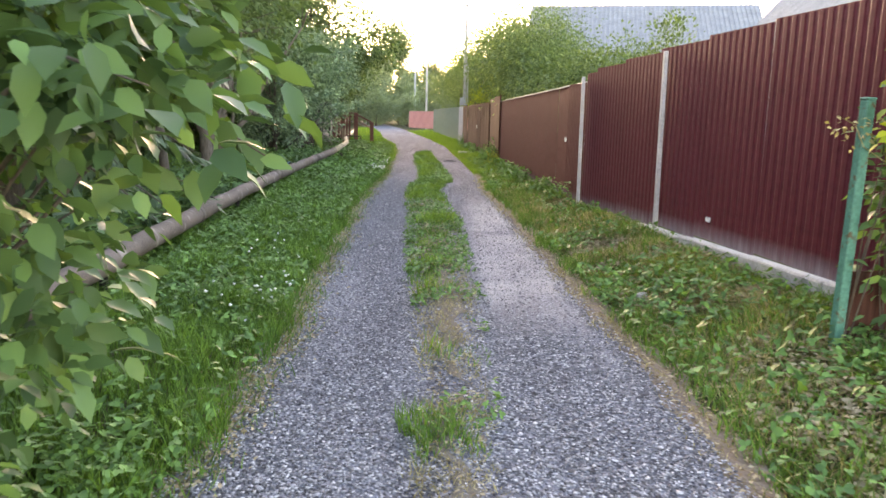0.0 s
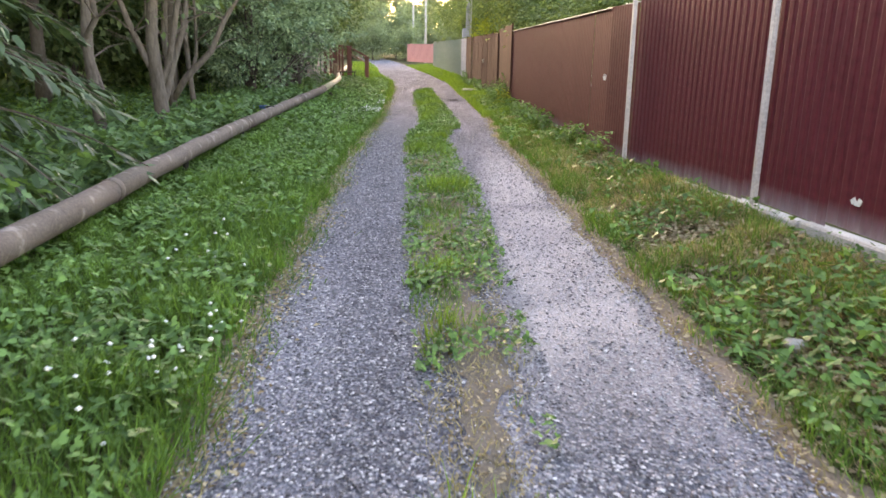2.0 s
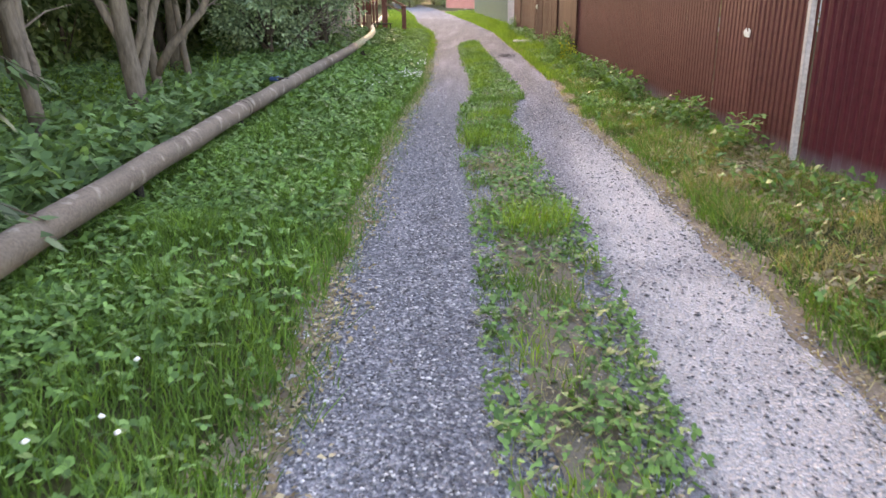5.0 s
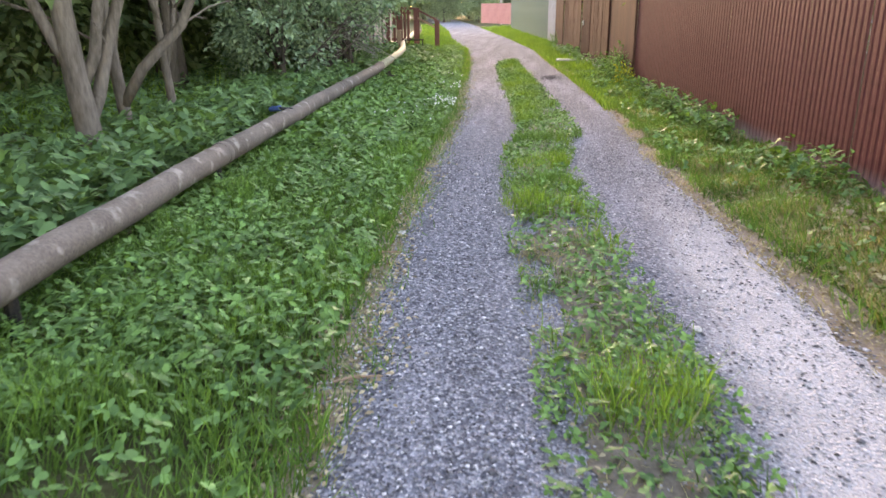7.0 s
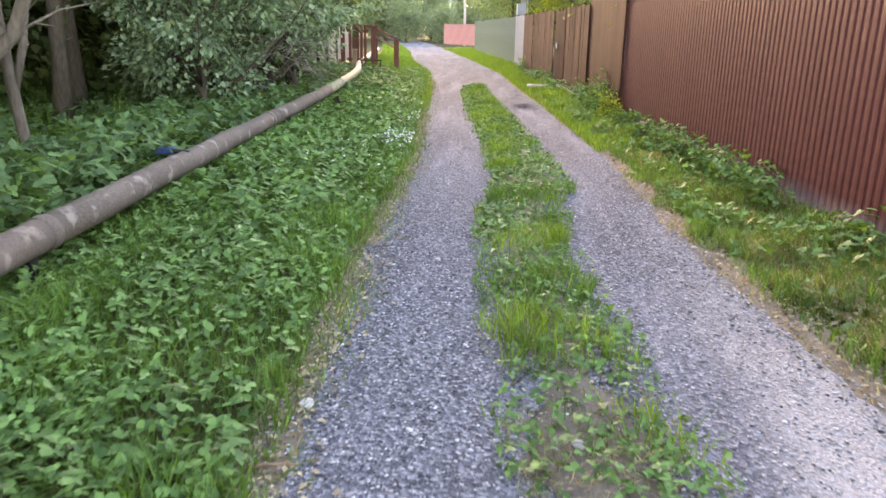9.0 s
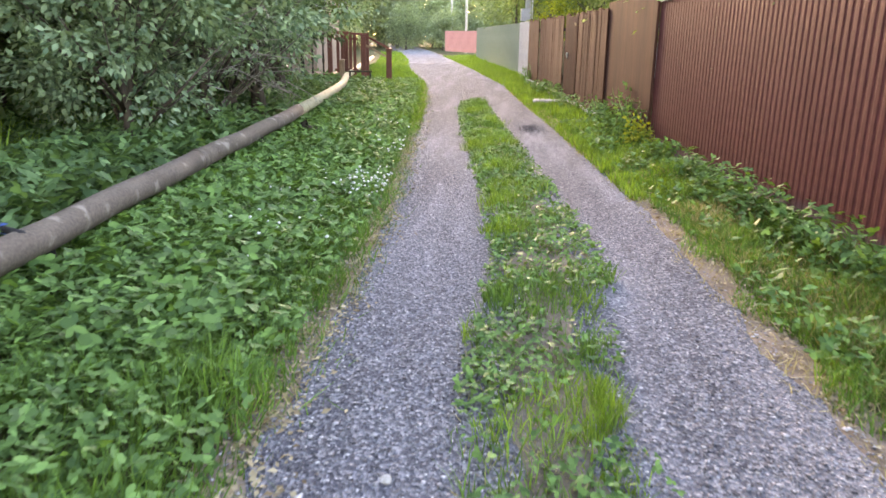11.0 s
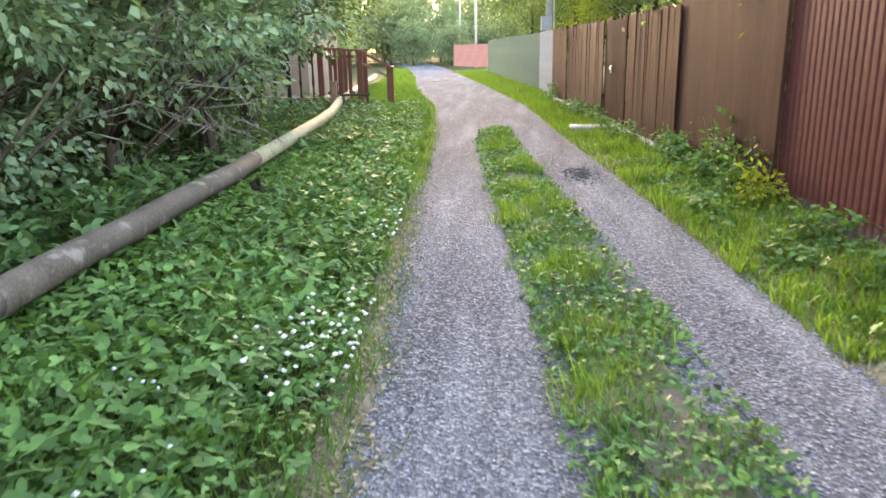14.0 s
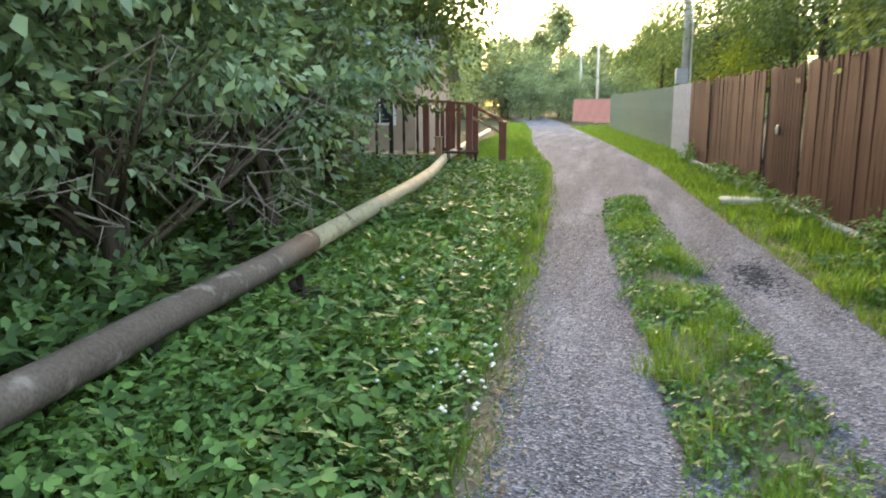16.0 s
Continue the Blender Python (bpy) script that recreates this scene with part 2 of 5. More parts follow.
gp.inputs["Roughness"].default_value = 0.05


# ---- building helpers ----
def link(name, V, F, material, parent=None, label="", smooth=False):
    me = bpy.data.meshes.new(name)
    V = np.asarray(V, dtype=np.float32)
    if isinstance(F, np.ndarray):
        n, k = F.shape
        me.vertices.add(len(V)), me.loops.add(n * k), me.polygons.add(n)
        me.vertices.foreach_set("co", V.ravel())
        me.loops.foreach_set("vertex_index", F.astype(np.int32).ravel())
        me.polygons.foreach_set("loop_start", np.arange(0, n * k, k, dtype=np.int32))
        me.polygons.foreach_set("loop_total", np.full(n, k, dtype=np.int32))
        me.update(calc_edges=True)
    else:
        me.from_pydata(V.tolist(), [], F)
    if smooth:
        me.polygons.foreach_set("use_smooth", np.ones(len(me.polygons), dtype=bool))
    me.materials.append(material)
    ob = new(name, me)
    if parent:
        ob.parent = parent
    if label:
        ob["label"] = label
    return ob


def part(name, bm, material, parent, label="", smooth=False):
    me = bpy.data.meshes.new(name)
    bm.normal_update()
    bm.to_mesh(me)
    bm.free()
    me.materials.append(material)
    if smooth:
        me.polygons.foreach_set("use_smooth", np.ones(len(me.polygons), dtype=bool))
    ob = new(name, me)
    ob.parent = parent
    if label:
        ob["label"] = label
    return ob


def base(name, m, label, category, group=""):
    ob = new(name)
    ob.empty_display_size = 0.1
    ob.matrix_basis = m
    return tagged(ob, label, category, group)


def box(sx, sy, sz, at=(0, 0, 0), bevel=0.006, turn=None, bm=None):
    """A bevelled box standing on `at`."""
    own = bmesh.new()
    bmesh.ops.create_cube(own, size=1.0, matrix=Matrix.Diagonal((sx, sy, sz, 1)))
    if bevel:
        bmesh.ops.bevel(own, geom=own.edges[:], offset=bevel, segments=1, affect="EDGES")
    m = Matrix.Translation(at) @ (turn or Matrix.Identity(4)) @ Matrix.Translation((0, 0, sz / 2))
    own.transform(m)
    if bm is None:
        return own
    tmp = bpy.data.meshes.new("tmp")
    own.to_mesh(tmp)
    own.free()
    bm.from_mesh(tmp)
    bpy.data.meshes.remove(tmp)
    return bm


def tube(points, radii, sides=8, cap=True):
    """Verts and faces of a tube along points."""
    P = [Vector(p) for p in points]
    V, F = [], []
    for i, p in enumerate(P):
        d = (P[min(i + 1, len(P) - 1)] - P[max(i - 1, 0)]).normalized()
        a = d.orthogonal().normalized() if abs(d.z) < 0.95 else Vector((1, 0, 0))
        a = (a - d * a.dot(d)).normalized()
        b = d.cross(a)
        for k in range(sides):
            q = 2 * math.pi * k / sides
            V.append(tuple(p + (a * math.cos(q) + b * math.sin(q)) * radii[i]))
        if i:
            o = (i - 1) * sides
            F += [(o + k, o + (k + 1) % sides, o + sides + (k + 1) % sides, o + sides + k) for k in range(sides)]
    if cap:
        F += [tuple(reversed(range(sides))), tuple(range(len(V) - sides, len(V)))]
    return V, F


def join(pieces):
    V, F = [], []
    for v, f in pieces:
        o = len(V)
        V += v
        F += [tuple(i + o for i in g) for g in f]
    return V, F


def scatter(template, tris, at, frames, sizes):
    """Many copies of a small shape: at (N,3), frames (N,3,3) with the axes as columns, sizes (N,) or (N,3)."""
    template, tris = np.asarray(template, float), np.asarray(tris)
    sizes = np.asarray(sizes, float)
    if sizes.ndim == 1:
        sizes = np.repeat(sizes[:, None], 3, 1)
    local = template[None] * sizes[:, None, :]
    V = np.einsum("nij,nkj->nki", frames, local) + at[:, None, :]
    F = tris[None] + (np.arange(len(at)) * len(template))[:, None, None]
    return V.reshape(-1, 3), F.reshape(-1, tris.shape[1])


def axes(along, up):
    """Frames whose y runs along, and whose z is as near to up as can be."""
    y = along / np.linalg.norm(along, axis=1, keepdims=True)
    x = np.cross(y, up)
    x /= np.linalg.norm(x, axis=1, keepdims=True) + 1e-9
    return np.stack([x, y, np.cross(x, y)], axis=2)


LEAF = ([(0, 0, 0), (-0.3, 0.45, 0.08), (0.3, 0.45, 0.08), (0, 1, -0.08)], [(0, 2, 3), (0, 3, 1)])
BIGLEAF = ([(0, 0, 0), (0, 0.33, 0.0), (0, 0.7, -0.03), (0, 1.05, -0.14), (-0.27, 0.25, 0.06), (-0.27, 0.62, 0.04), (0.27, 0.25, 0.06), (0.27, 0.62, 0.04)],
           [(0, 6, 1), (0, 1, 4), (1, 6, 7), (1, 7, 2), (1, 2, 5), (1, 5, 4), (2, 7, 3), (2, 3, 5)])
_lf = [(0, 0, 0), (-0.3, 0.32, 0.05), (0.3, 0.32, 0.05), (-0.29, 0.7, 0.02), (0.29, 0.7, 0.02), (0, 0.96, -0.08)]
_lt = [(0, 2, 4), (0, 4, 5), (0, 5, 3), (0, 3, 1)]
SPRIG = ([], [])
for _a, _s in ((0, 0.62), (75, 0.5), (-75, 0.5)):
    _c, _d, _o = math.cos(radians(_a)), math.sin(radians(_a)), len(SPRIG[0])
    SPRIG[0].extend(((_c * p + _d * q) * _s, (-_d * p + _c * q) * _s + 0.12, r * _s) for p, q, r in _lf)
    SPRIG[1].extend(tuple(i + _o for i in f) for f in _lt)
BLADE = ([(-0.5, 0, 0), (0.5, 0, 0), (-0.4, 0.12, 0.55), (0.4, 0.12, 0.55), (0, 0.45, 1)], [(0, 1, 3), (0, 3, 2), (2, 3, 4)])
NEEDLES = ([(-0.09, 0, 0), (0.09, 0, 0), (0.12, 0.6, -0.05), (0, 1, -0.12), (-0.12, 0.6, -0.05)], [(0, 1, 2), (0, 2, 4), (4, 2, 3)])
PEBBLE = ([(1, 0, 0), (0.1, 1, 0.1), (-1, 0.1, 0), (0, -1, -0.1), (0.15, 0.1, 0.75), (-0.1, -0.1, -0.7)],
          [(0, 1, 4), (1, 2, 4), (2, 3, 4), (3, 0, 4), (1, 0, 5), (2, 1, 5), (3, 2, 5), (0, 3, 5)])


def spin(n, g):
    a = g.uniform(0, 2 * np.pi, n)
    z = np.zeros(n)
    return np.stack([np.stack([np.cos(a), -np.sin(a), z], 1), np.stack([np.sin(a), np.cos(a), z], 1), np.stack([z, z, z + 1], 1)], 1)


def cloud(centre, radii, clumps, leaves_each, spread, size, g, hollow=0.5, droop=0.3, shape=LEAF):
    """Leaves in clumps that fill an ellipsoid unevenly. Gives verts, tris and the clump centres."""
    d = g.normal(size=(clumps, 3))
    d /= np.linalg.norm(d, axis=1, keepdims=True)
    r = g.uniform(hollow, 1.08, clumps)[:, None]
    C = np.asarray(centre) + d * r * np.asarray(radii)
    n = clumps * leaves_each
    which = np.repeat(np.arange(clumps), leaves_each)
    off = g.normal(size=(n, 3)) * spread * np.array([1, 1, 0.7])
    at = C[which] + off
    along = off / spread + d[which] * 0.8 + g.normal(size=(n, 3)) * 0.6 + np.array([0, 0, -droop])
    up = g.normal(size=(n, 3)) * 0.5 + np.array([0, 0, 1.0])
    V, F = scatter(*shape, at, axes(along, up), g.uniform(0.65, 1.25, n) * size)
    return V, F, C


def merged(*pairs):
    Vs, Fs, o = [], [], 0
    for v, f in pairs:
        Vs.append(v), Fs.append(f + o)
        o += len(v)
    return np.concatenate(Vs), np.concatenate(Fs)


# ---- plan: lines along the road, as x at a given y ----
YS = [-12, 0, 4, 6, 8, 10, 12, 13.5, 15, 17, 18.5, 20, 22, 25, 27.5, 30, 35, 45, 57, 75, 110, 160]
LEFT = [-1.0, -1.0, -1.06, -1.2, -1.33, -1.47, -1.6, -1.67, -1.73, -1.73, -1.79, -1.88, -2.0, -2.2, -2.36, -2.55, -3.0, -4.6, -6.0, -8.6, -15, -28]
RIGHT = [1.2, 1.2, 1.19, 1.04, 0.94, 0.82, 0.74, 0.62, 0.53, 0.52, 0.52, 0.44, 0.32, 0.14, -0.04, -0.2, -0.5, -1.65, -3.2, -5.6, -11, -23]
MID_L = [-0.1, -0.1, -0.14, -0.3, -0.5, -0.62, -0.76, -0.88, -0.93, -0.8, -0.89, -0.98, -1.14, -1.38, -1.5, -1.54, -1.8, -3.2, -4.6, -7, -13, -25]
MID_R = [0.15, 0.15, 0.16, 0.15, 0.06, 0.02, -0.18, -0.28, -0.36, -0.17, -0.28, -0.38, -0.55, -0.84, -1.0, -1.2, -1.8, -3.0, -4.4, -7, -13, -25]
# the fence line bends at its second post
FENCE_Y = [3.0, 8.49, 11.5, 12.84, 22.5, 25.8, 29.0, 32.8, 37.3, 40.6, 60.0]
FENCE_X = [3.16, 2.35, 1.95, 1.88, 1.28, 1.09, 0.87, 0.65, 0.30, 0.07, -1.25]


def along_road(line, y):
    return np.interp(y, YS, line)


def fence_x(y):
    return np.interp(y, FENCE_Y, FENCE_X)


def smooth01(a, b, v):
    t = np.clip((np.asarray(v) - a) / (b - a), 0, 1)
    return t * t * (3 - 2 * t)


def ground_z(x, y):
    x, y = np.asarray(x, float), np.asarray(y, float)
    r, l = along_road(RIGHT, y), along_road(LEFT, y)
    fade = 1 - smooth01(60, 90, y)
    bank = (0.2 - 0.12 * smooth01(9, 16, y)) * smooth01(0.15, 1.25, x - r) * fade
    left = 0.04 * smooth01(0.0, 0.5, l - x) - 0.06 * smooth01(1.6, 2.6, l - x)
    wave = 0.02 * np.sin(1.7 * x + 0.6 * y) * np.sin(0.9 * y - 0.4 * x) * np.clip(np.maximum(x - r, l - x), 0, 1)
    ml, mr = along_road(MID_L, y), along_road(MID_R, y)
    mid = 0.025 * smooth01(0, 0.15, x - ml) * smooth01(0, 0.15, mr - x)
    return bank + left * fade + wave + mid


def strip(name, y0, y1, x_left, x_right, material, lift, step, ragged, seed, cols=14):
    """A sheet laid on the ground between two lines, with ragged edges."""
    ys = np.arange(y0, y1 + step / 2, step)
    V = []
    for y in ys:
        wob = [ragged * (noise.noise((seed + s * 9, y * 1.7, 0)) + 0.6 * noise.noise((seed + s * 9, y * 6.3, 3))) for s in (0, 1)]
        a, b = x_left(y) + wob[0], x_right(y) + wob[1]
        xs = np.linspace(a, max(b, a + 0.01), cols)
        zs = ground_z(xs, np.full(cols, y))
        V += [(x, y, z + lift) for x, z in zip(xs, zs)]
    n = len(ys)
    F = [(i * cols + k, i * cols + k + 1, (i + 1) * cols + k + 1, (i + 1) * cols + k) for i in range(n - 1) for k in range(cols - 1)]
    return link(name, V, F, material, smooth=True)


# ---- ground ----
gx = np.concatenate([[-600, -300, -150, -80, -40, -25], np.arange(-16, 10.01, 0.25), [14, 22, 40, 80, 150, 300, 600]])
gy = np.concatenate([[-500, -200, -80, -30, -15], np.arange(-8, 60.01, 0.4), [64, 70, 78, 90, 110, 150, 250, 450, 900]])
GX, GY = np.meshgrid(gx, gy)
GZ = ground_z(GX, GY)
nc = len(gx)
idx = np.arange(len(gx) * len(gy)).reshape(len(gy), nc)
quads = np.stack([idx[:-1, :-1], idx[:-1, 1:], idx[1:, 1:], idx[1:, :-1]], -1).reshape(-1, 4)
tagged(link("ground", np.stack([GX, GY, GZ], -1).reshape(-1, 3), quads, SOIL, smooth=True), "dark grassy soil under weeds beside the lane", "ground", kind="structure")
tagged(strip("shoulder", -8, 110, lambda y: along_road(LEFT, y) - 0.17, lambda y: along_road(RIGHT, y) + 0.21, SAND, 0.006, 0.08, 0.14, 3), "pale sandy edge of the gravel lane", "ground", kind="structure")
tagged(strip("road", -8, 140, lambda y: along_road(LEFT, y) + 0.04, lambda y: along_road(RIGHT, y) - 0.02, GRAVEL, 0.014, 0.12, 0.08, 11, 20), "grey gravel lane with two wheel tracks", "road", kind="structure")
tagged(strip("median", 1.0, 29.5, lambda y: along_road(MID_L, y) + 0.13, lambda y: along_road(MID_R, y) - 0.12, BROWN_SOIL, 0.02, 0.06, 0.16, 23, 8), "brown mossy soil strip between the wheel tracks", "ground", kind="structure")


def between(lo, hi, y0, y1, n, g, power=1.0):
    """Random points on the ground between two lines."""
    y = y0 + (y1 - y0) * g.uniform(0, 1, n) ** power
    u = g.uniform(0, 1, n)
    a, b = lo(y), hi(y)
    x = a + (b - a) * u
    return x, y


def lumps(x, y, scale, seed):
    return np.array([noise.noise((a * scale, b * scale, seed)) for a, b in zip(x, y)])


def blades(name, x, y, height, width, material, g, label, lean=0.5):
    n = len(x)
    at = np.stack([x, y, ground_z(x, y)], 1)
    fr = spin(n, g)
    tilt = g.normal(size=(n, 2)) * lean * 0.5
    fr[:, 0, 2], fr[:, 1, 2] = tilt[:, 0], tilt[:, 1]
    h = g.uniform(0.5, 1.3, n) * height * np.clip(1 + 1.1 * lumps(x, y, 2.2, 71.0), 0.45, 1.9)
    V, F = scatter(*BLADE, at, fr, np.stack([np.full(n, 1.0) * width, h, h], 1))
    return tagged(link(name, V, F, material), label, "grass", kind="stuff")


def weeds(name, x, y, height, size, material, g, label, shape=SPRIG, flat=0.8):
    """Low broad leaves on unseen stalks, each turned mostly to the sky."""
    n = len(x)
    z = ground_z(x, y) + g.uniform(0.15, 1.0, n) * height
    a = g.uniform(0, 2 * np.pi, n)
    along = np.stack([np.cos(a), np.sin(a), g.normal(0, 0.35, n)], 1)
    up = np.stack([g.normal(0, 0.4, n), g.normal(0, 0.4, n), np.full(n, flat)], 1)
    size = g.uniform(0.6, 1.3, n) * size
    V, F = scatter(*shape, np.stack([x, y, z], 1), axes(along, up), np.stack([size * 1.45, size, size], 1))
    return tagged(link(name, V, F, material), label, "weeds", kind="stuff")


G = np.random.default_rng(21)
L0 = lambda y: along_road(LEFT, y)
R0 = lambda y: along_road(RIGHT, y)


def pipe_x(y):
    return np.interp(y, [0, 6.5, 9.4, 13, 18.8, 22.5, 25, 29.2, 33, 48], [-2.2, -2.79, -3.06, -3.33, -3.64, -3.82, -4.0, -4.32, -4.95, -6.6])


# left verge: grass with broad-leaved weeds and clover
x, y = between(lambda y: pipe_x(y) - 0.2, lambda y: L0(y) - 0.04, 0, 46, 125000, G, 1.3)
x = x + 0.16 * lumps(x * 0, y, 1.7, 61.0)
blades("grass", x, y, 0.13, 0.007, GRASS, G, "uncut green grass on the verge beside the pipe")
x, y = between(lambda y: pipe_x(y) - 0.1, lambda y: L0(y) - 0.08, 1, 36, 60000, G)
keep = G.uniform(0, 1, len(x)) < np.clip(0.42 + 1.0 * lumps(x, y, 0.9, 7.0) + 0.5 * smooth01(6, 14, y), 0.12, 1)
weeds("weeds", x[keep], y[keep], 0.15, 0.06, WEED, G, "low broad-leaved weeds and clover on the verge")
# bright grass far along both sides, the sunlight put into the blade colour
x, y = between(lambda y: L0(y) - 1.6, lambda y: L0(y) + 0.1, 24, 75, 16000, G, 1.3)
blades("fresh_grass", x, y, 0.13, 0.014, GRASS_LIT, G, "bright green grass along the far lane edge")
x, y = between(lambda y: R0(y) - 0.05, lambda y: np.maximum(R0(y) + 0.4, fence_x(y) - 0.05), 19, 66, 26000, G, 1.3)
blades("fresh_grass", x, y, 0.12, 0.013, GRASS_LIT, G, "bright green grass below the brown fence")
# right bank: sparse grass, dry patches and weeds
x, y = between(lambda y: R0(y) + 0.1, lambda y: fence_x(y) - 0.02, 1, 24, 52000, G)
x = x + 0.16 * lumps(x * 0, y, 1.7, 63.0)
keep = G.uniform(0, 1, len(x)) < np.clip(0.65 + 1.2 * lumps(x, y, 1.0, 12.0) + 0.3 * smooth01(13, 16, y), 0.1, 1)
blades("grass", x[keep], y[keep], 0.10, 0.007, GRASS, G, "thin green grass on the bank below the fence")
x, y = between(lambda y: R0(y) + 0.25, lambda y: fence_x(y) - 0.02, 1, 24, 56000, G)
keep = lumps(x, y, 1.0, 12.0) - 0.4 * smooth01(14, 10, y) < 0.3
blades("dry_grass", x[keep], y[keep], 0.07, 0.006, DRY, G, "dry flattened grass on the bank", lean=1.4)
x, y = between(lambda y: R0(y) + 0.15, lambda y: fence_x(y) - 0.03, 2, 25, 24000, G)
keep = G.uniform(0, 1, len(x)) < np.clip(0.5 + 1.1 * lumps(x, y, 0.9, 17.0) - 0.6 * smooth01(6.8, 8.2, y) * (1 - smooth01(12, 15, y)) - 0.3 * smooth01(12, 15, y), 0.04, 1)
weeds("weeds", x[keep], y[keep], 0.14, 0.065, WEED, G, "broad-leaved weeds on the bank below the fence")
x, y = between(lambda y: fence_x(y) - 0.45, lambda y: fence_x(y) - 0.04, 12, 36, 7000, G)
keep = lumps(x, y, 1.2, 27.0) > 0.1
weeds("weeds", x[keep], y[keep], 0.3, 0.07, WEED, G, "taller weeds against the foot of the fence")
# median strip: thin at the start, thicker and in tufts farther on
def thinned(x, y, stops, densities, scale, seed):
    """Keeps points by a density that changes along the strip and comes in tufts."""
    d = np.interp(y, stops, densities) + 1.2 * lumps(x, y, scale, seed)
    return G.uniform(0, 1, len(x)) < np.clip(d, 0, 1)


x, y = between(lambda y: along_road(MID_L, y) - 0.03, lambda y: along_road(MID_R, y) + 0.03, 1.5, 29.5, 62000, G)
x = x + 0.16 * lumps(x * 0, y, 1.9, 51.0) + 0.12 * lumps(x, y, 5.0, 53.0)
keep = thinned(x, y, [1.5, 5, 6.5, 9.5, 11, 12.6, 13.2, 15, 17, 18], [-0.05, -0.15, -0.05, 0.2, 0.05, 0.1, 0.8, 0.6, 0.45, 0.6], 1.7, 31.0)
lush = keep & (lumps(x, y, 1.1, 35.0) > 0.05)
dull_ = keep & ~lush
blades("grass", x[lush], y[lush], 0.12, 0.006, GRASS_LIT, G, "fresh grass tufts between the wheel tracks")
blades("grass", x[dull_], y[dull_], 0.085, 0.006, GRASS, G, "short green grass between the wheel tracks")
x, y = between(lambda y: along_road(MID_L, y) - 0.06, lambda y: along_road(MID_R, y) + 0.1, 1.5, 29, 26000, G)
keep = thinned(x, y, [1.5, 5.5, 7, 10, 12, 14, 17], [-0.25, -0.1, 0.55, 0.6, 0.3, 0.45, 0.6], 1.6, 37.0)
weeds("weeds", x[keep], y[keep], 0.09, 0.045, WEED, G, "small weeds between the wheel tracks")
x, y = between(lambda y: along_road(MID_L, y) - 0.05, lambda y: along_road(MID_R, y) + 0.05, 1.5, 24, 22000, G)
keep = thinned(x, y, [1.5, 6, 12, 16], [1.0, 0.8, 0.6, 0.2], 1.1, 41.0)
blades("dry_grass", x[keep], y[keep], 0.045, 0.005, DRY, G, "dry trodden grass between the wheel tracks", lean=1.6)


def flakes(name, x, y, size, label):
    """Dead leaves and scraps lying flat."""
    n = len(x)
    a = G.uniform(0, 2 * np.pi, n)
    along = np.stack([np.cos(a), np.sin(a), G.normal(0, 0.2, n)], 1)
    up = np.stack([G.normal(0, 0.35, n), G.normal(0, 0.35, n), np.ones(n)], 1)
    v, f = scatter(*LEAF, np.stack([x, y, ground_z(x, y) + G.uniform(0.018, 0.035, n)], 1), axes(along, up), G.uniform(0.5, 1.4, n) * size)
    return tagged(link(name, v, f, LITTER), label, "litter", kind="stuff")


x, y = between(L0, L0, 1.5, 32, 9000, G)
x = x + G.normal(-0.02, 0.1, len(x)) + 0.1 * lumps(x * 0, y, 1.1, 81.0)
flakes("leaf_litter", x, y, 0.032, "brown dead leaves and husks along the gravel edge")
x, y = between(lambda y: R0(y) + 0.02, lambda y: R0(y) + 0.22, 2, 30, 5000, G)
flakes("leaf_litter", x, y, 0.03, "brown dead leaves along the gravel edge")
x, y = between(lambda y: R0(y) + 0.3, lambda y: fence_x(y) - 0.05, 2.5, 14, 24000, G)
keep = lumps(x, y, 1.1, 83.0) + 0.3 > 0.1
flakes("leaf_litter", x[keep], y[keep], 0.055, "withered cut leaves on the bank below the fence")
x, y = between(lambda y: along_road(MID_L, y), lambda y: along_road(MID_R, y), 1.5, 14, 2500, G)
flakes("leaf_litter", x, y, 0.025, "brown scraps on the strip between the wheel tracks")
# grass blades that lean out over the gravel edge
x, y = between(L0, L0, 1, 34, 9000, G)
x = x + G.normal(-0.06, 0.1, len(x)) + 0.14 * lumps(x * 0, y, 1.3, 91.0)
blades("grass", x, y, 0.09, 0.006, GRASS, G, "ragged grass leaning over the gravel edge", lean=1.2)
x, y = between(R0, R0, 1, 34, 7000, G)
x = x + 0.2 + np.abs(G.normal(0, 0.12, len(x))) + 0.14 * lumps(x * 0, y, 1.3, 93.0)
blades("grass", x, y, 0.08, 0.006, GRASS, G, "ragged grass leaning over the sandy edge", lean=1.2)
# dry litter along the gravel edges
x, y = between(lambda y: L0(y) - 0.2, lambda y: L0(y) + 0.1, 2, 34, 9000, G)
blades("dry_grass", x, y, 0.045, 0.006, DRY, G, "dry straw and litter along the gravel edge", lean=2.0)
x, y = between(lambda y: R0(y) - 0.08, lambda y: R0(y) + 0.25, 2, 34, 8000, G)
blades("dry_grass", x, y, 0.045, 0.006, DRY, G, "dry straw and litter along the gravel edge", lean=2.0)
x, y = between(lambda y: pipe_x(y), lambda y: L0(y) - 0.35, 15, 31, 11000, G)
weeds("weeds", x, y, 0.2, 0.09, WEED, G, "larger leafy weeds on the verge")
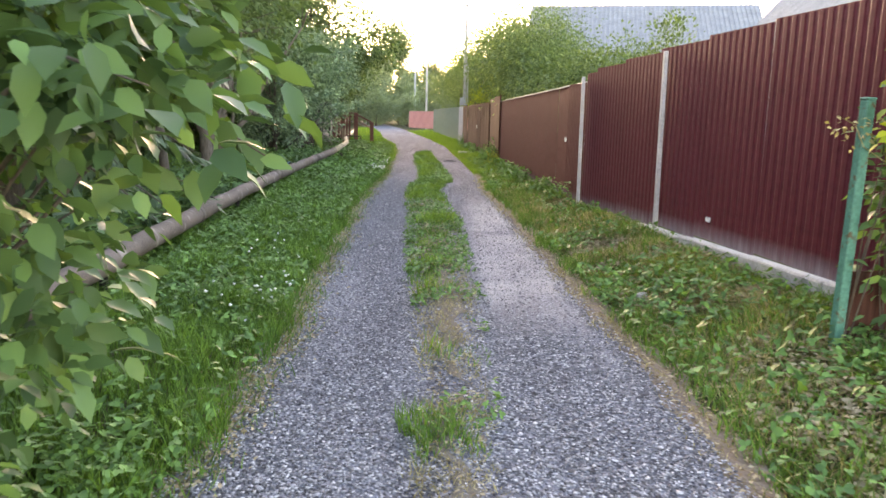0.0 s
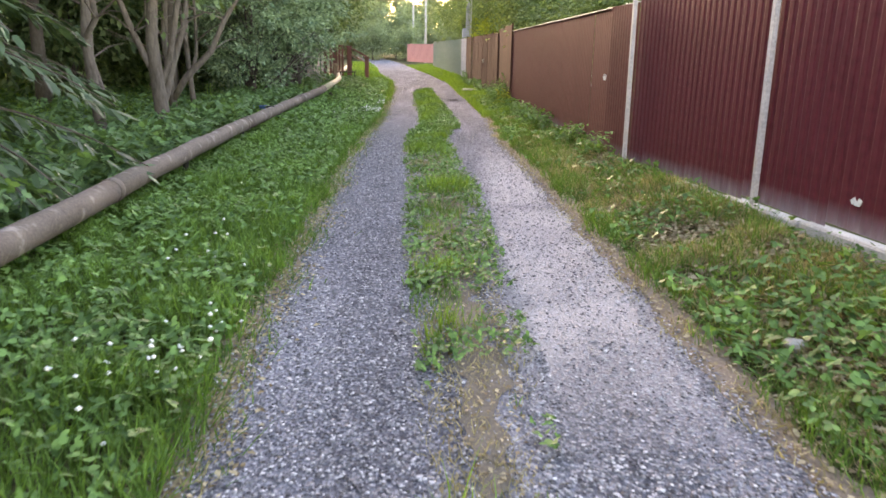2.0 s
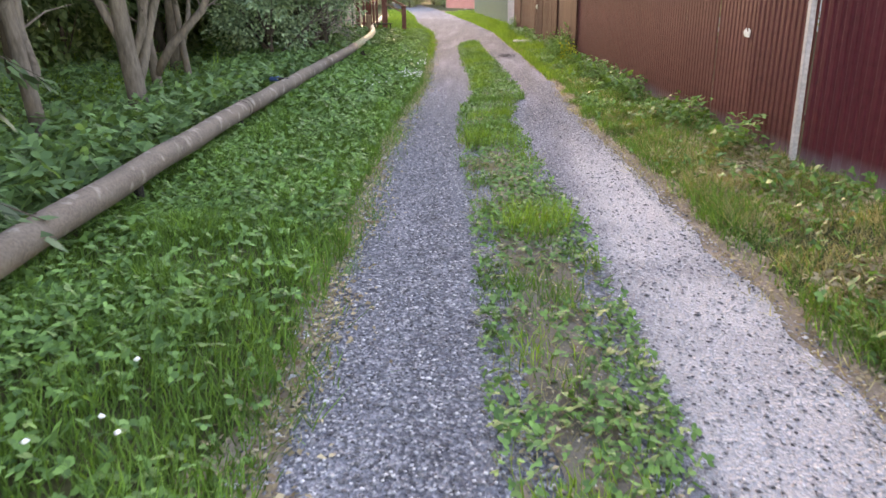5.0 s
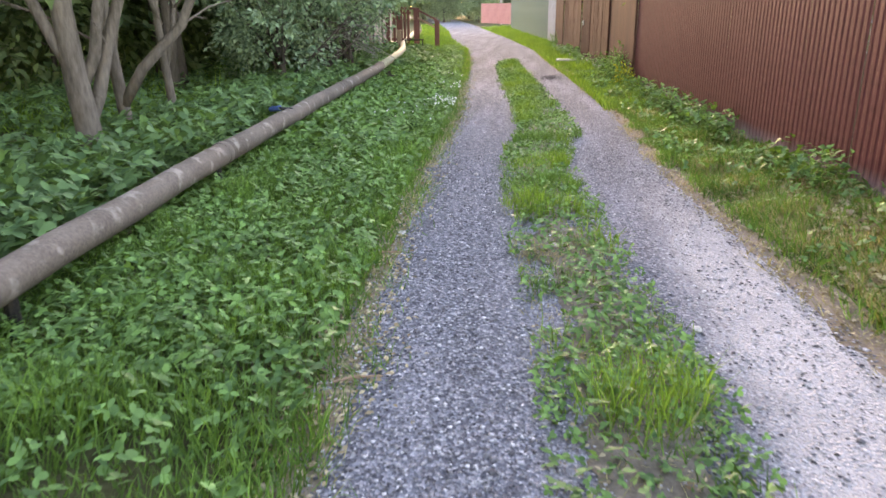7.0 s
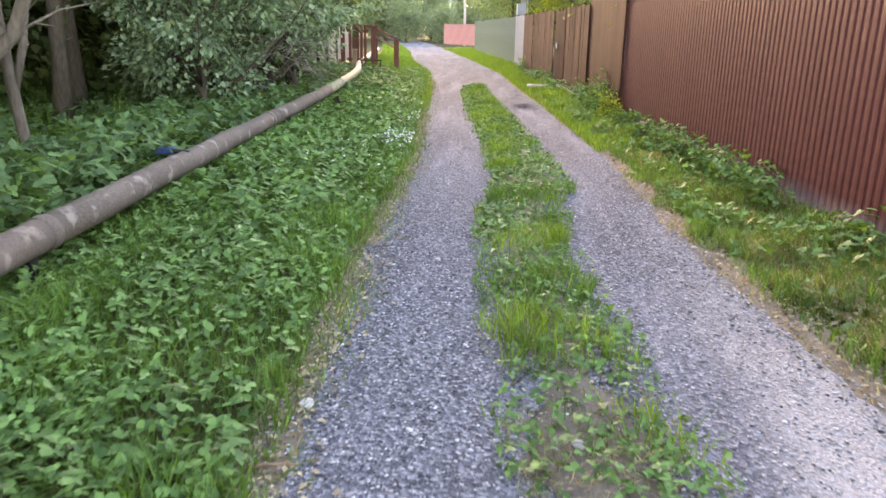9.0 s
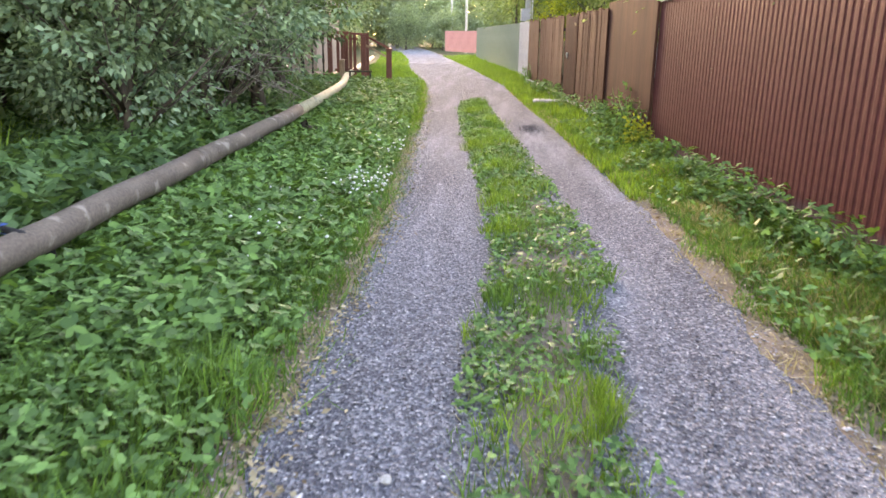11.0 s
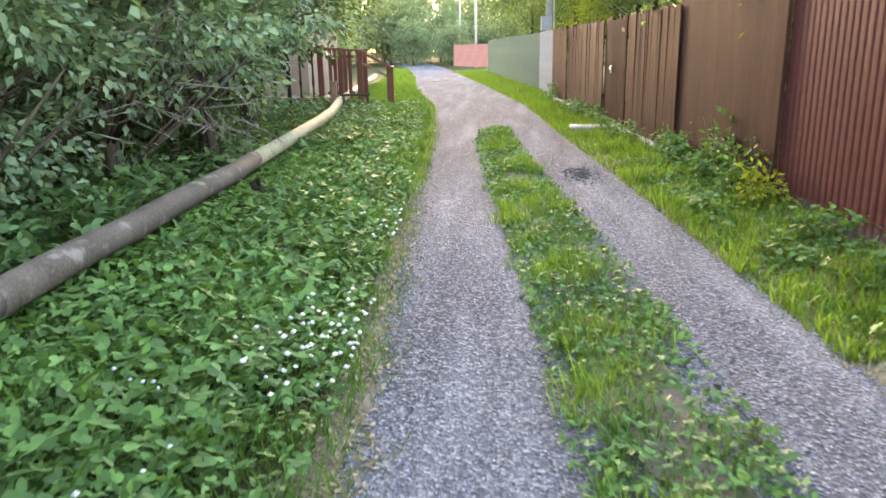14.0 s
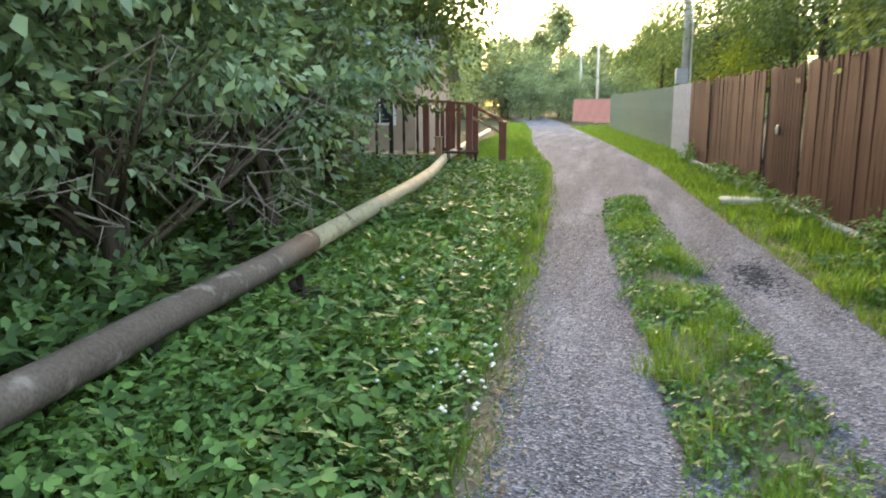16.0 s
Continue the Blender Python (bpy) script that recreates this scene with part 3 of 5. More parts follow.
# undergrowth behind the pipe
x, y = between(lambda y: pipe_x(y) - 5.0, lambda y: pipe_x(y) - 0.15, 2, 36, 17000, G)
weeds("undergrowth", x, y, 0.42, 0.13, NETTLE, G, "dark nettles and undergrowth behind the pipe")
x, y = between(lambda y: pipe_x(y) - 14.0, lambda y: pipe_x(y) - 4.0, 4, 44, 9000, G)
weeds("undergrowth", x, y, 0.4, 0.2, NETTLE, G, "dark undergrowth on the wood floor")
x, y = between(lambda y: pipe_x(y) - 0.05, lambda y: pipe_x(y) + 0.9, 25.5, 34, 3500, G)
weeds("undergrowth", x, y, 0.28, 0.11, NETTLE, G, "large dark leaves beside the wooden steps")

# glade floor, its lit look painted in with the brighter blade colour
x, y = between(lambda y: pipe_x(y) - 9.0, lambda y: pipe_x(y) - 1.6, 11, 34, 26000, G)
keep = lumps(x, y, 0.5, 97.0) > -0.1
blades("fresh_grass", x[keep], y[keep], 0.3, 0.02, GRASS_LIT, G, "bright grass of the glade between the trees")
x, y = between(lambda y: pipe_x(y) - 1.6, lambda y: pipe_x(y) - 0.15, 3, 22, 9000, G)
weeds("undergrowth", x, y, 0.55, 0.12, NETTLE, G, "large-leaved nettles behind the pipe", flat=0.6)

# clover flowers: patches of small white heads
spots = [(-1.5, 5.6, 0.35, 26), (-1.8, 7.2, 0.35, 10), (-2.0, 19.0, 0.28, 60), (-2.25, 18.4, 0.6, 40), (-2.4, 17.2, 0.4, 12), (-2.1, 21.3, 0.4, 25), (-2.6, 23.5, 0.6, 20)]
V_, F_ = [], []
for sx, sy, r, n in spots:
    px, py = sx + G.normal(0, r * 0.5, n), sy + G.normal(0, r * 0.9, n)
    px = np.minimum(px, L0(py) - 0.03)
    at = np.stack([px, py, ground_z(px, py) + G.uniform(0.1, 0.19, n)], 1)
    s = G.uniform(0.011, 0.019, n)
    v, f = scatter(*PEBBLE, at, spin(n, G), s)
    V_.append(v), F_.append(f)
v, f = merged(*zip(V_, F_))
tagged(link("clover_flowers", v, f, PETAL), "small white clover heads in the verge", "flowers", kind="stuff")

# gravel stones, thickest in the tracks
n = 150000
y = 2.0 + 50.0 * G.uniform(0, 1, n) ** 2.0
x = L0(y) - 0.12 + (R0(y) - L0(y) + 0.17) * G.uniform(0, 1, n)
ml, mr = along_road(MID_L, y), along_road(MID_R, y)
keep = ~((x > ml + 0.1) & (x < mr - 0.1) & (G.uniform(0, 1, n) < 0.5)) & (G.uniform(0, 1, n) > 0.2 * smooth01(13, 18, y)) & ~((x > mr + 0.15) & (x < R0(y) - 0.12) & (y > 5) & (y < 14) & (G.uniform(0, 1, n) < 0.6))
x, y = x[keep], y[keep]
n = len(x)
s = G.uniform(0.004, 0.0115, n) * (1 - 0.3 * smooth01(13, 18, y)) * np.where(G.uniform(0, 1, n) < 0.04, 1.6, 1.0)
fr = spin(n, G)
v, f = scatter(*PEBBLE, np.stack([x, y, ground_z(x, y) + 0.016 + s * 0.15], 1), fr, np.stack([s * G.uniform(0.8, 1.4, n), s, s * 0.55], 1))
tagged(link("gravel", v, f, STONE), "loose grey crushed stone on the lane", "gravel", kind="stuff")

# ---- fences on the right ----

def fence_pose(y, z=0.0, off=0.0):
    """A place on the fence line; local x runs along the line, away from the start, local y to the lot behind it is -y."""
    turn = math.degrees(math.atan2(float(fence_x(y + 0.4) - fence_x(y - 0.4)), 0.8))
    return pose(float(fence_x(y)) + off, y, z, 0, 0, 90 - turn)


def sheet(width, height, pitch, depth, flat=0.35, thick=0.0012):
    """A trapezoid-profiled steel sheet standing on z = 0, running along x, with its own thickness."""
    xs, ds = [0.0], [0.0]
    x = 0.0
    while x < width - 1e-4:
        for dx, d in ((pitch * flat, 0.0), (pitch * 0.12, depth), (pitch * (0.76 - flat), depth), (pitch * 0.12, 0.0)):
            x = min(x + dx, width)
            xs.append(x), ds.append(d)
    V, F = [], []
    n = len(xs)
    for side in (0, thick):
        for z in (0.0, height):
            V += [(a, d - depth / 2 + side, z) for a, d in zip(xs, ds)]
    for k in range(n - 1):
        F.append((k, k + 1, n + k + 1, n + k))
        F.append((2 * n + k + 1, 2 * n + k, 3 * n + k, 3 * n + k + 1))
        F.append((n + k, n + k + 1, 3 * n + k + 1, 3 * n + k))
        F.append((k + 1, k, 2 * n + k, 2 * n + k + 1))
    return V, F


def sheet_fence(name, y0, y1, z_of, height, material, label, pitch=0.115, depth=0.0045, panel=1.15, off=0.0, rails=True, seed=1):
    g = random.Random(seed)
    thing = base(name, Matrix.Identity(4), label, "fence")
    y = y0
    mesh = None
    while y < y1 - 0.02:
        w = min(panel, y1 - y)
        zb = z_of(y)
        if mesh is None or w < panel - 1e-6:
            ob = link("panel", *sheet(w, height, pitch, depth), material, thing)
            mesh = ob.data if mesh is None else mesh
        else:
            ob = new("panel", mesh)
            ob.parent = thing
        ob.matrix_basis = fence_pose(y, zb + g.uniform(-0.006, 0.006), off) @ pose(0, 0.0, 0, g.uniform(-0.1, 0.1), 0, 0)
        y += w * 0.8 / math.hypot(0.8, float(fence_x(y + 0.4) - fence_x(y - 0.4)))
    if rails:
        for h in (0.35, height - 0.25):
            r = part("rail", box(y1 - y0, 0.03, 0.05, bevel=0.003), BLACKIRON, thing)
            r.matrix_basis = fence_pose((y0 + y1) / 2, (z_of(y0) + z_of(y1)) / 2 + h, off) @ pose(0, -0.1, 0, 0, math.degrees(math.atan2(z_of(y0) - z_of(y1), y1 - y0)), 0)
    return thing


def maroon_base(y):
    return float(np.interp(y, [3, 5, 8, 11.5, 15, 22.4], [0.4, 0.37, 0.3, 0.14, 0.1, 0.04]))


maroon = sheet_fence("metal_fence", 4.2, 11.48, maroon_base, 2.0, MAROON, "glossy maroon corrugated steel fence on a concrete plinth", seed=3)
for yy in (8.49, 11.51):
    zb = maroon_base(yy) - 0.02
    post = part("post", box(0.055, 0.045, 2.0, bevel=0.006), ZINC, maroon, "weathered galvanised post")
    post.matrix_basis = fence_pose(yy, zb) @ pose(0, 0.04, 0, -0.4, 0.3, 0)
for i, yy in enumerate(np.arange(4.2, 11.4, 1.2)):
    pl = part("plinth", box(1.18, 0.14, 0.3, bevel=0.012), CONCRETE, maroon, "cracked pale concrete")
    pl.matrix_basis = fence_pose(yy + 0.6, maroon_base(yy + 0.6) - 0.31) @ pose(0, 0.01, 0, 0, 0.9, 0.4 * (-1) ** i)
for yy, h, s in ((12.84, 0.97, 0.09), (7.3, 0.2, 0.06)):
    bm = bmesh.new()
    for k, (dx, dz, a) in enumerate(((0, 0, 0), (0.5, 0.25, 35), (-0.3, 0.3, -20))):
        box(s * (1 - 0.2 * k), 0.006, s * 0.55, (dx * s, 0, dz * s), 0.0015, pose(0, 0, 0, 0, a, 0), bm)
    pt = part("patch", bm, WHITE, maroon, "small torn pale scrap")
    pt.matrix_basis = fence_pose(yy, maroon_base(yy) + h) @ pose(0, 0.016, 0)
dull = sheet_fence("metal_fence", 11.5, 22.4, maroon_base, 1.9, MAROON_DULL, "dull red-brown corrugated steel fence rising from weeds", pitch=0.1, depth=0.004, panel=1.1, seed=5)
cap = part("coping", box(10.9, 0.05, 0.012, bevel=0.002), ZINC, dull)
cap.matrix_basis = fence_pose(16.95, 1.985) @ pose(0, 0, 0, 0, 0.57, 0)

# rusty flat panel that stands higher
rusty = base("sheet_panel", Matrix.Identity(4), "tall flat rusty brown steel panel between two fences", "fence")
for k, (ya, w) in enumerate(((22.45, 1.52), (23.99, 1.66))):
    p_ = part("panel", box(w, 0.02, 2.02 - 0.05 * k, bevel=0.004), RUST, rusty)
    p_.matrix_basis = fence_pose(ya + w / 2, 0.08) @ pose(0, 0.02 - 0.02 * k, 0, 0, 0, 0)
fr_ = part("post", box(0.03, 0.04, 2.12, bevel=0.005), RUST, rusty)
fr_.matrix_basis = fence_pose(22.43, 0.02) @ pose(0, 0.02, 0)

# brown board fence with a wicket gate
bg = random.Random(9)
boards = base("wooden_fence", Matrix.Identity(4), "brown-stained vertical board fence on low concrete blocks", "fence")
kinds = [box(w, 0.022, h, bevel=0.003) for w, h in ((0.115, 1.84), (0.13, 1.8), (0.10, 1.87), (0.14, 1.83))]
board_meshes = []
for bm in kinds:
    me = bpy.data.meshes.new("board")
    bm.to_mesh(me)
    bm.free()
    me.materials.append(BROWNWOOD)
    board_meshes.append((me, me.vertices[:] and max(v.co.x for v in me.vertices) * 2))


def run_boards(thing, y0, y1, zb, out):
    y = y0
    while y < y1 - 0.05:
        me, w = bg.choice(board_meshes)
        ob = new("board", me)
        ob.parent = thing
        ob.matrix_basis = fence_pose(y + w / 2, zb + bg.uniform(-0.02, 0.02)) @ pose(0, out + bg.uniform(-0.003, 0.003), 0, bg.uniform(-0.2, 0.2), bg.uniform(-0.15, 0.15), bg.uniform(-0.3, 0.3))
        y += w * 0.995 + bg.uniform(0.0, 0.004)


for ya, yb, out in ((25.55, 28.35, 0.03), (29.55, 30.3, 0.0), (30.36, 32.6, 0.03), (32.66, 34.9, 0.0), (34.96, 37.3, 0.03)):
    run_boards(boards, ya, yb, 0.12, out)
    for h in (0.5, 1.6):
        r = part("rail", box(yb - ya, 0.04, 0.08, bevel=0.004), ROTTEN, boards)
        r.matrix_basis = fence_pose((ya + yb) / 2, h) @ pose(0, out - 0.035, 0)
    p_ = part("post", box(0.09, 0.09, 1.95, bevel=0.008), ROTTEN, boards)
    p_.matrix_basis = fence_pose(yb + 0.03, 0) @ pose(0, -0.06, 0)
for k, yy in enumerate(np.arange(25.6, 37.2, 1.16)):
    if 28.2 < yy < 29.2:
        continue
    pl = part("footing_block", box(1.13, 0.16, 0.17, bevel=0.015), CONCRETE, boards, "mossy concrete block")
    pl.matrix_basis = fence_pose(yy + 0.57, -0.03) @ pose(0, 0.05 + 0.02 * (k % 2), 0, 0, 0, 1.2 * (-1) ** k)
gate = base("wicket_gate", fence_pose(28.42, 0.08) @ pose(0, 0.03, 0, 0, 0, 3), "narrow brown board gate with a steel lock, slightly ajar", "gate")
gx_ = 0.0
while gx_ < 1.05:
    me, w = bg.choice(board_meshes)
    ob = new("board", me)
    ob.parent = gate
    ob.matrix_basis = pose(gx_ + w / 2, 0, 0.02, 0, 0, bg.uniform(-1, 1))
    gx_ += w + 0.006
part("brace", box(1.05, 0.03, 0.08, (0.55, -0.03, 0.4), 0.004), BROWNWOOD, gate)
part("brace", box(1.05, 0.03, 0.08, (0.55, -0.03, 1.5), 0.004), BROWNWOOD, gate)
lock = part("lock", box(0.07, 0.02, 0.13, (0.86, 0.02, 0.93), 0.006), STEEL, gate, "bright worn lock plate")
part("handle", box(0.09, 0.02, 0.02, (0.84, 0.045, 1.0), 0.006), STEEL, lock)
part("house_plate", box(0.17, 0.008, 0.06, (0.2, 0.018, 1.62), 0.002, pose(0, 0, 0, 0, -8, 0)), RAWWOOD, gate, "small pale plate")
slab = base("stone_slab", pose(0.62, 29.2, float(ground_z(0.62, 29.2)) - 0.02, 0, 0, -4), "flat concrete slab before the wicket gate", "slab")
part("slab", box(1.15, 0.42, 0.08, bevel=0.02), CONCRETE, slab)
brick_ = base("loose_block", pose(0.62, 30.9, 0.05, 0, 0, 70), "loose pale concrete block below the board fence", "block")
part("block", box(0.42, 0.14, 0.12, bevel=0.012), CONCRETE, brick_)

# grey and green sheets farther on, then a pinkish fence at the end
sheet_fence("metal_fence", 37.35, 40.6, lambda y: 0.1, 1.85, GREY_SHEET, "plain grey galvanised corrugated fence", pitch=0.18, depth=0.03, panel=1.08, seed=8)
green = base("metal_fence", Matrix.Identity(4), "faded green corrugated steel fence along the far lane", "fence")
px, py = float(fence_x(40.6)), 40.6
for k in range(15):
    bend = 5.6
    ob = link("panel", *sheet(1.4, 1.85, 0.2, 0.025), GREEN_SHEET, green) if k == 0 else new("panel", green.children[0].data)
    ob.parent = green
    ob.matrix_basis = pose(px, py, 0.08, 0, 0, 90 + bend)
    px, py = px - 1.4 * math.sin(radians(bend)), py + 1.4 * math.cos(radians(bend))
pinkf = base("metal_fence", Matrix.Identity(4), "pinkish-red sheet fence at the end of the lane", "fence")
for k in range(8):
    ob = link("panel", *sheet(1.6, 1.65, 0.2, 0.03), PINK, pinkf) if k == 0 else new("panel", pinkf.children[0].data)
    ob.parent = pinkf
    ob.matrix_basis = pose(-5.0 + 0.75 * k, 77.0 - 1.41 * k, 0.15, 0, 0, -62)

# green post with a climbing vine
vine_post = base("gate_post", pose(2.27, 4.25, float(ground_z(2.27, 4.25)) - 0.05, 0, 1.0, 12), "green-painted steel post overgrown by a vine", "post")
part("post", box(0.06, 0.06, 1.5, bevel=0.006), GREENPAINT, vine_post)
part("cap", box(0.066, 0.066, 0.015, (0, 0, 1.5), 0.004), GREENPAINT, vine_post)
part("mesh_panel", box(0.5, 0.012, 0.42, (0.3, 0.0, 0.1), 0.003), RUST, vine_post, "dark rusty sheet low beside the post")
vine = base("vine", pose(2.42, 4.2, float(ground_z(2.42, 4.2))), "climbing vine with yellowing leaves on the green post", "plant")
g_ = np.random.default_rng(5)
stems = []
for k in range(9):
    a = g_.uniform(0, 6.28)
    pts_ = [(0.12 * math.cos(a + 2.2 * t) * (1 - 0.4 * t) + 0.05 * k * t * 0.3, 0.1 * math.sin(a + 2.2 * t), 1.75 * t * (0.7 + 0.05 * k)) for t in np.linspace(0, 1, 9)]
    stems.append(tube(pts_, np.linspace(0.006, 0.002, 9), 5))
for s_ in stems:
    link("stem", *s_, BARK, vine)
v1 = cloud((0.3, 0, 0.95), (0.36, 0.3, 1.0), 120, 10, 0.07, 0.085, g_, 0.2, 0.5, BIGLEAF)
link("leaves", v1[0], v1[1], BUSH, vine)
v2 = cloud((0.16, -0.05, 1.45), (0.24, 0.2, 0.45), 24, 8, 0.06, 0.08, g_, 0.2, 0.5, BIGLEAF)
link("young_leaves", v2[0], v2[1], YELLOWLEAF, vine, "yellow-green young leaves")
twig = [(-0.02, 0, 1.1), (-0.14, 0.02, 1.18), (-0.2, 0.02, 1.3), (-0.3, 0.03, 1.35)]
link("dry_twig", *join([tube(twig, [0.005, 0.004, 0.003, 0.002], 5)]), DRY, vine)
v3 = cloud((-0.2, 0.02, 1.28), (0.13, 0.05, 0.12), 12, 4, 0.02, 0.035, g_, 0.3)
link("dry_leaves", v3[0], v3[1], DRY, vine, "withered brown leaves")

# ---- the pipe on the left ----
PIPE_R, PIPE_Z = 0.095, 0.32
pipeline = base("pipeline", Matrix.Identity(4), "long grey cement pipe on short posts beside the lane", "pipe")
joints = [-2.0, 3.0, 8.3, 13.6, 18.9, 23.6]
for a, b in zip(joints, joints[1:]):
    ys = np.linspace(a, b, 7)
    V, F = tube([(float(pipe_x(t)), t, PIPE_Z + 0.008 * math.sin(3 * t)) for t in ys], [PIPE_R] * 7, 24)
    link("pipe_section", V, F, PIPE, pipeline, smooth=True)
for j in joints[1:-1]:
    d = 0.03
    V, F = tube([(float(pipe_x(j + s)), j + s, PIPE_Z + 0.008 * math.sin(3 * j)) for s in (-0.05, -0.042, 0.042, 0.05)], [0.096, 0.103, 0.103, 0.096], 24)
    link("collar", V, F, PIPE, pipeline, smooth=True)
ys = [23.6, 26, 28, 30, 33, 38, 43, 48]
V, F = tube([(float(pipe_x(t)), t, 0.32 + 0.004 * (t - 23.6)) for t in ys], [0.088] * 8, 24)
link("pipe_section", V, F, PIPE_LIGHT, pipeline, "paler yellowish pipe length", smooth=True)
for j in (5.5, 10.5, 13.45, 16.2, 21.2, 27.5):
    V, F = tube([(float(pipe_x(j)), j, -0.15), (float(pipe_x(j)), j, 0.24)], [0.035, 0.035], 10)
    link("support", V, F, BLACKIRON, pipeline)
stump = base("stump", pose(-3.36, 22.45, -0.05), "dark rotten leaning stump beside the pipe", "stump")
V, F = tube([(0.05, 0, 0), (0.02, 0, 0.12), (-0.05, 0.02, 0.24), (-0.15, 0.04, 0.3), (-0.2, 0.04, 0.28)], [0.08, 0.075, 0.08, 0.07, 0.04], 12)
link("stump_wood", V, F, ROTTEN, stump, smooth=True)
hose = base("hose", Matrix.Identity(4), "black hose with a blue coupling draped behind the pipe", "hose")
V, F = tube([(-3.45, 15.9, 0.4), (-3.72, 16.04, 0.4), (-4.2, 16.2, 0.32), (-4.8, 16.3, 0.2), (-5.5, 16.2, 0.1), (-6.2, 15.7, 0.05)], [0.022] * 6, 10)
link("hose_line", V, F, RUBBER, hose, smooth=True)
V, F = tube([(-3.62, 16.0, 0.4), (-3.86, 16.08, 0.38)], [0.034, 0.034], 10)
link("coupling", V, F, BLUE, hose, "blue plastic coupling")
n = 520
x, y = -0.24 + G.normal(0, 0.1, n), 24.4 + G.normal(0, 0.3, n)
v, f = scatter(*PEBBLE, np.stack([x, y, ground_z(x, y) + 0.017], 1), spin(n, G), np.stack([G.uniform(0.01, 0.02, n), G.uniform(0.01, 0.02, n), np.full(n, 0.005)], 1))
tagged(link("damp_gravel", v, f, DAMP), "dark damp stones in the gravel wheel track", "gravel", kind="stuff")

# ---- trees ----
def trunk_pieces(height, r, g, limbs, lean=(0, 0), first=0.35, reach=1.2, rise=0.6):
    pts_ = [(lean[0] * t + 0.06 * r * 4 * math.sin(5 * t + g.uniform(0, 6)), lean[1] * t, height * t) for t in np.linspace(0, 1, 8)]
    pieces = [tube(pts_, [r * (1.25 if i == 0 else 1.0) * (1 - 0.75 * i / 7) for i in range(8)], 10)]
    for k in range(limbs):
        t = first + (0.95 - first) * k / max(1, limbs - 1)
        p0 = Vector((lean[0] * t, lean[1] * t, height * t))
        a = k * 2.4 + g.uniform(-0.5, 0.5)
        l = reach * (1.1 - 0.6 * t) * g.uniform(0.7, 1.2)
        d = Vector((math.cos(a), math.sin(a), rise))
        mid = p0 + d * l * 0.5 + Vector((0, 0, 0.08 * l))
        end = p0 + d * l + Vector((0, 0, 0.3 * l * rise))
        pieces.append(tube([p0, mid, end], [r * 0.4 * (1.1 - t), r * 0.25 * (1.1 - t), r * 0.08], 6))
        for s in range(2):
            e2 = mid + Vector((g.uniform(-0.5, 0.5), g.uniform(-0.5, 0.5), g.uniform(0, 0.5))) * l * 0.8
            pieces.append(tube([mid, e2], [r * 0.15, r * 0.03], 5))
    return join(pieces)


def broad_tree(name, m, height, r, crowns, leaf_mat, label, seed, bark=BARK, lean=(0, 0), limbs=9, reach=1.4, first=0.35, group="", stems=1):
    g = np.random.default_rng(seed)
    thing = base(name, m, label, "tree", group)
    for s in range(stems):
        ln = lean if s == 0 else (lean[0] + g.uniform(-1, 1) * 0.8, lean[1] + g.uniform(-1, 1) * 0.8)
        tk = link("trunk", *trunk_pieces(height * g.uniform(0.85, 1), r * (1 if s == 0 else 0.7), g, limbs, ln, first, reach), bark, thing, smooth=True)
        if s:
            tk.location = (g.uniform(-0.3, 0.3), g.uniform(-0.3, 0.3), 0)
    packs = [cloud(c, rad, n, per, spread, size, g, hollow, droop)[:2] for c, rad, n, per, spread, size, hollow, droop in crowns]
    v, f = merged(*packs)
    link("crown", v, f, leaf_mat, thing)
    return thing


def spruce(name, m, height, radius, seed, label, low=0.6, size=0.16, whorls=16, group=""):
    g = np.random.default_rng(seed)
    thing = base(name, m, label, "tree", group)
    pieces = [tube([(0, 0, height * t) for t in np.linspace(0, 1, 6)], [0.16 * (1.05 - t) for t in np.linspace(0, 1, 6)], 9)]
    at, along = [], []
    for w in range(whorls):
        z = low + (height - low) * w / whorls
        reach = radius * (1 - (z / height) ** 1.1) + 0.15
        for b in range(7):
            a = g.uniform(0, 6.28)
            d = np.array([math.cos(a), math.sin(a), 0])
            ts = np.linspace(0, 1, 6)
            line = [np.array([0, 0, z]) + d * reach * t + np.array([0, 0, -0.35 * reach * t * t + 0.08 * t]) for t in ts]
            pieces.append(tube(line, np.linspace(0.022, 0.004, 6), 4, False))
            n = int(16 + 46 * reach)
            t = g.uniform(0.15, 1.0, n)
            base_p = np.array([0, 0, z]) + d * reach * t[:, None] + np.stack([0 * t, 0 * t, -0.35 * reach * t * t + 0.08 * t], 1)
            side = np.array([-d[1], d[0], 0])
            off = g.uniform(-1, 1, n)[:, None] * side * 0.28 * reach * (1.1 - t[:, None])
            at.append(base_p + off + np.stack([0 * t, 0 * t, -g.uniform(0, 0.12, n)], 1))
            along.append(d * 0.7 + off * 2.5 + g.normal(size=(n, 3)) * 0.25 + np.array([0, 0, -0.55]))
    link("trunk", *join(pieces), BARK, thing)
    at, along = np.concatenate(at), np.concatenate(along)
    v, f = scatter(*NEEDLES, at, axes(along, np.array([[0, 0, 1.0]]) + g.normal(size=at.shape) * 0.3), g.uniform(0.7, 1.3, len(at))[:, None] * np.array([[size * 1.3, size, size]]))
    link("crown", v, f, NEEDLE, thing)
    return thing


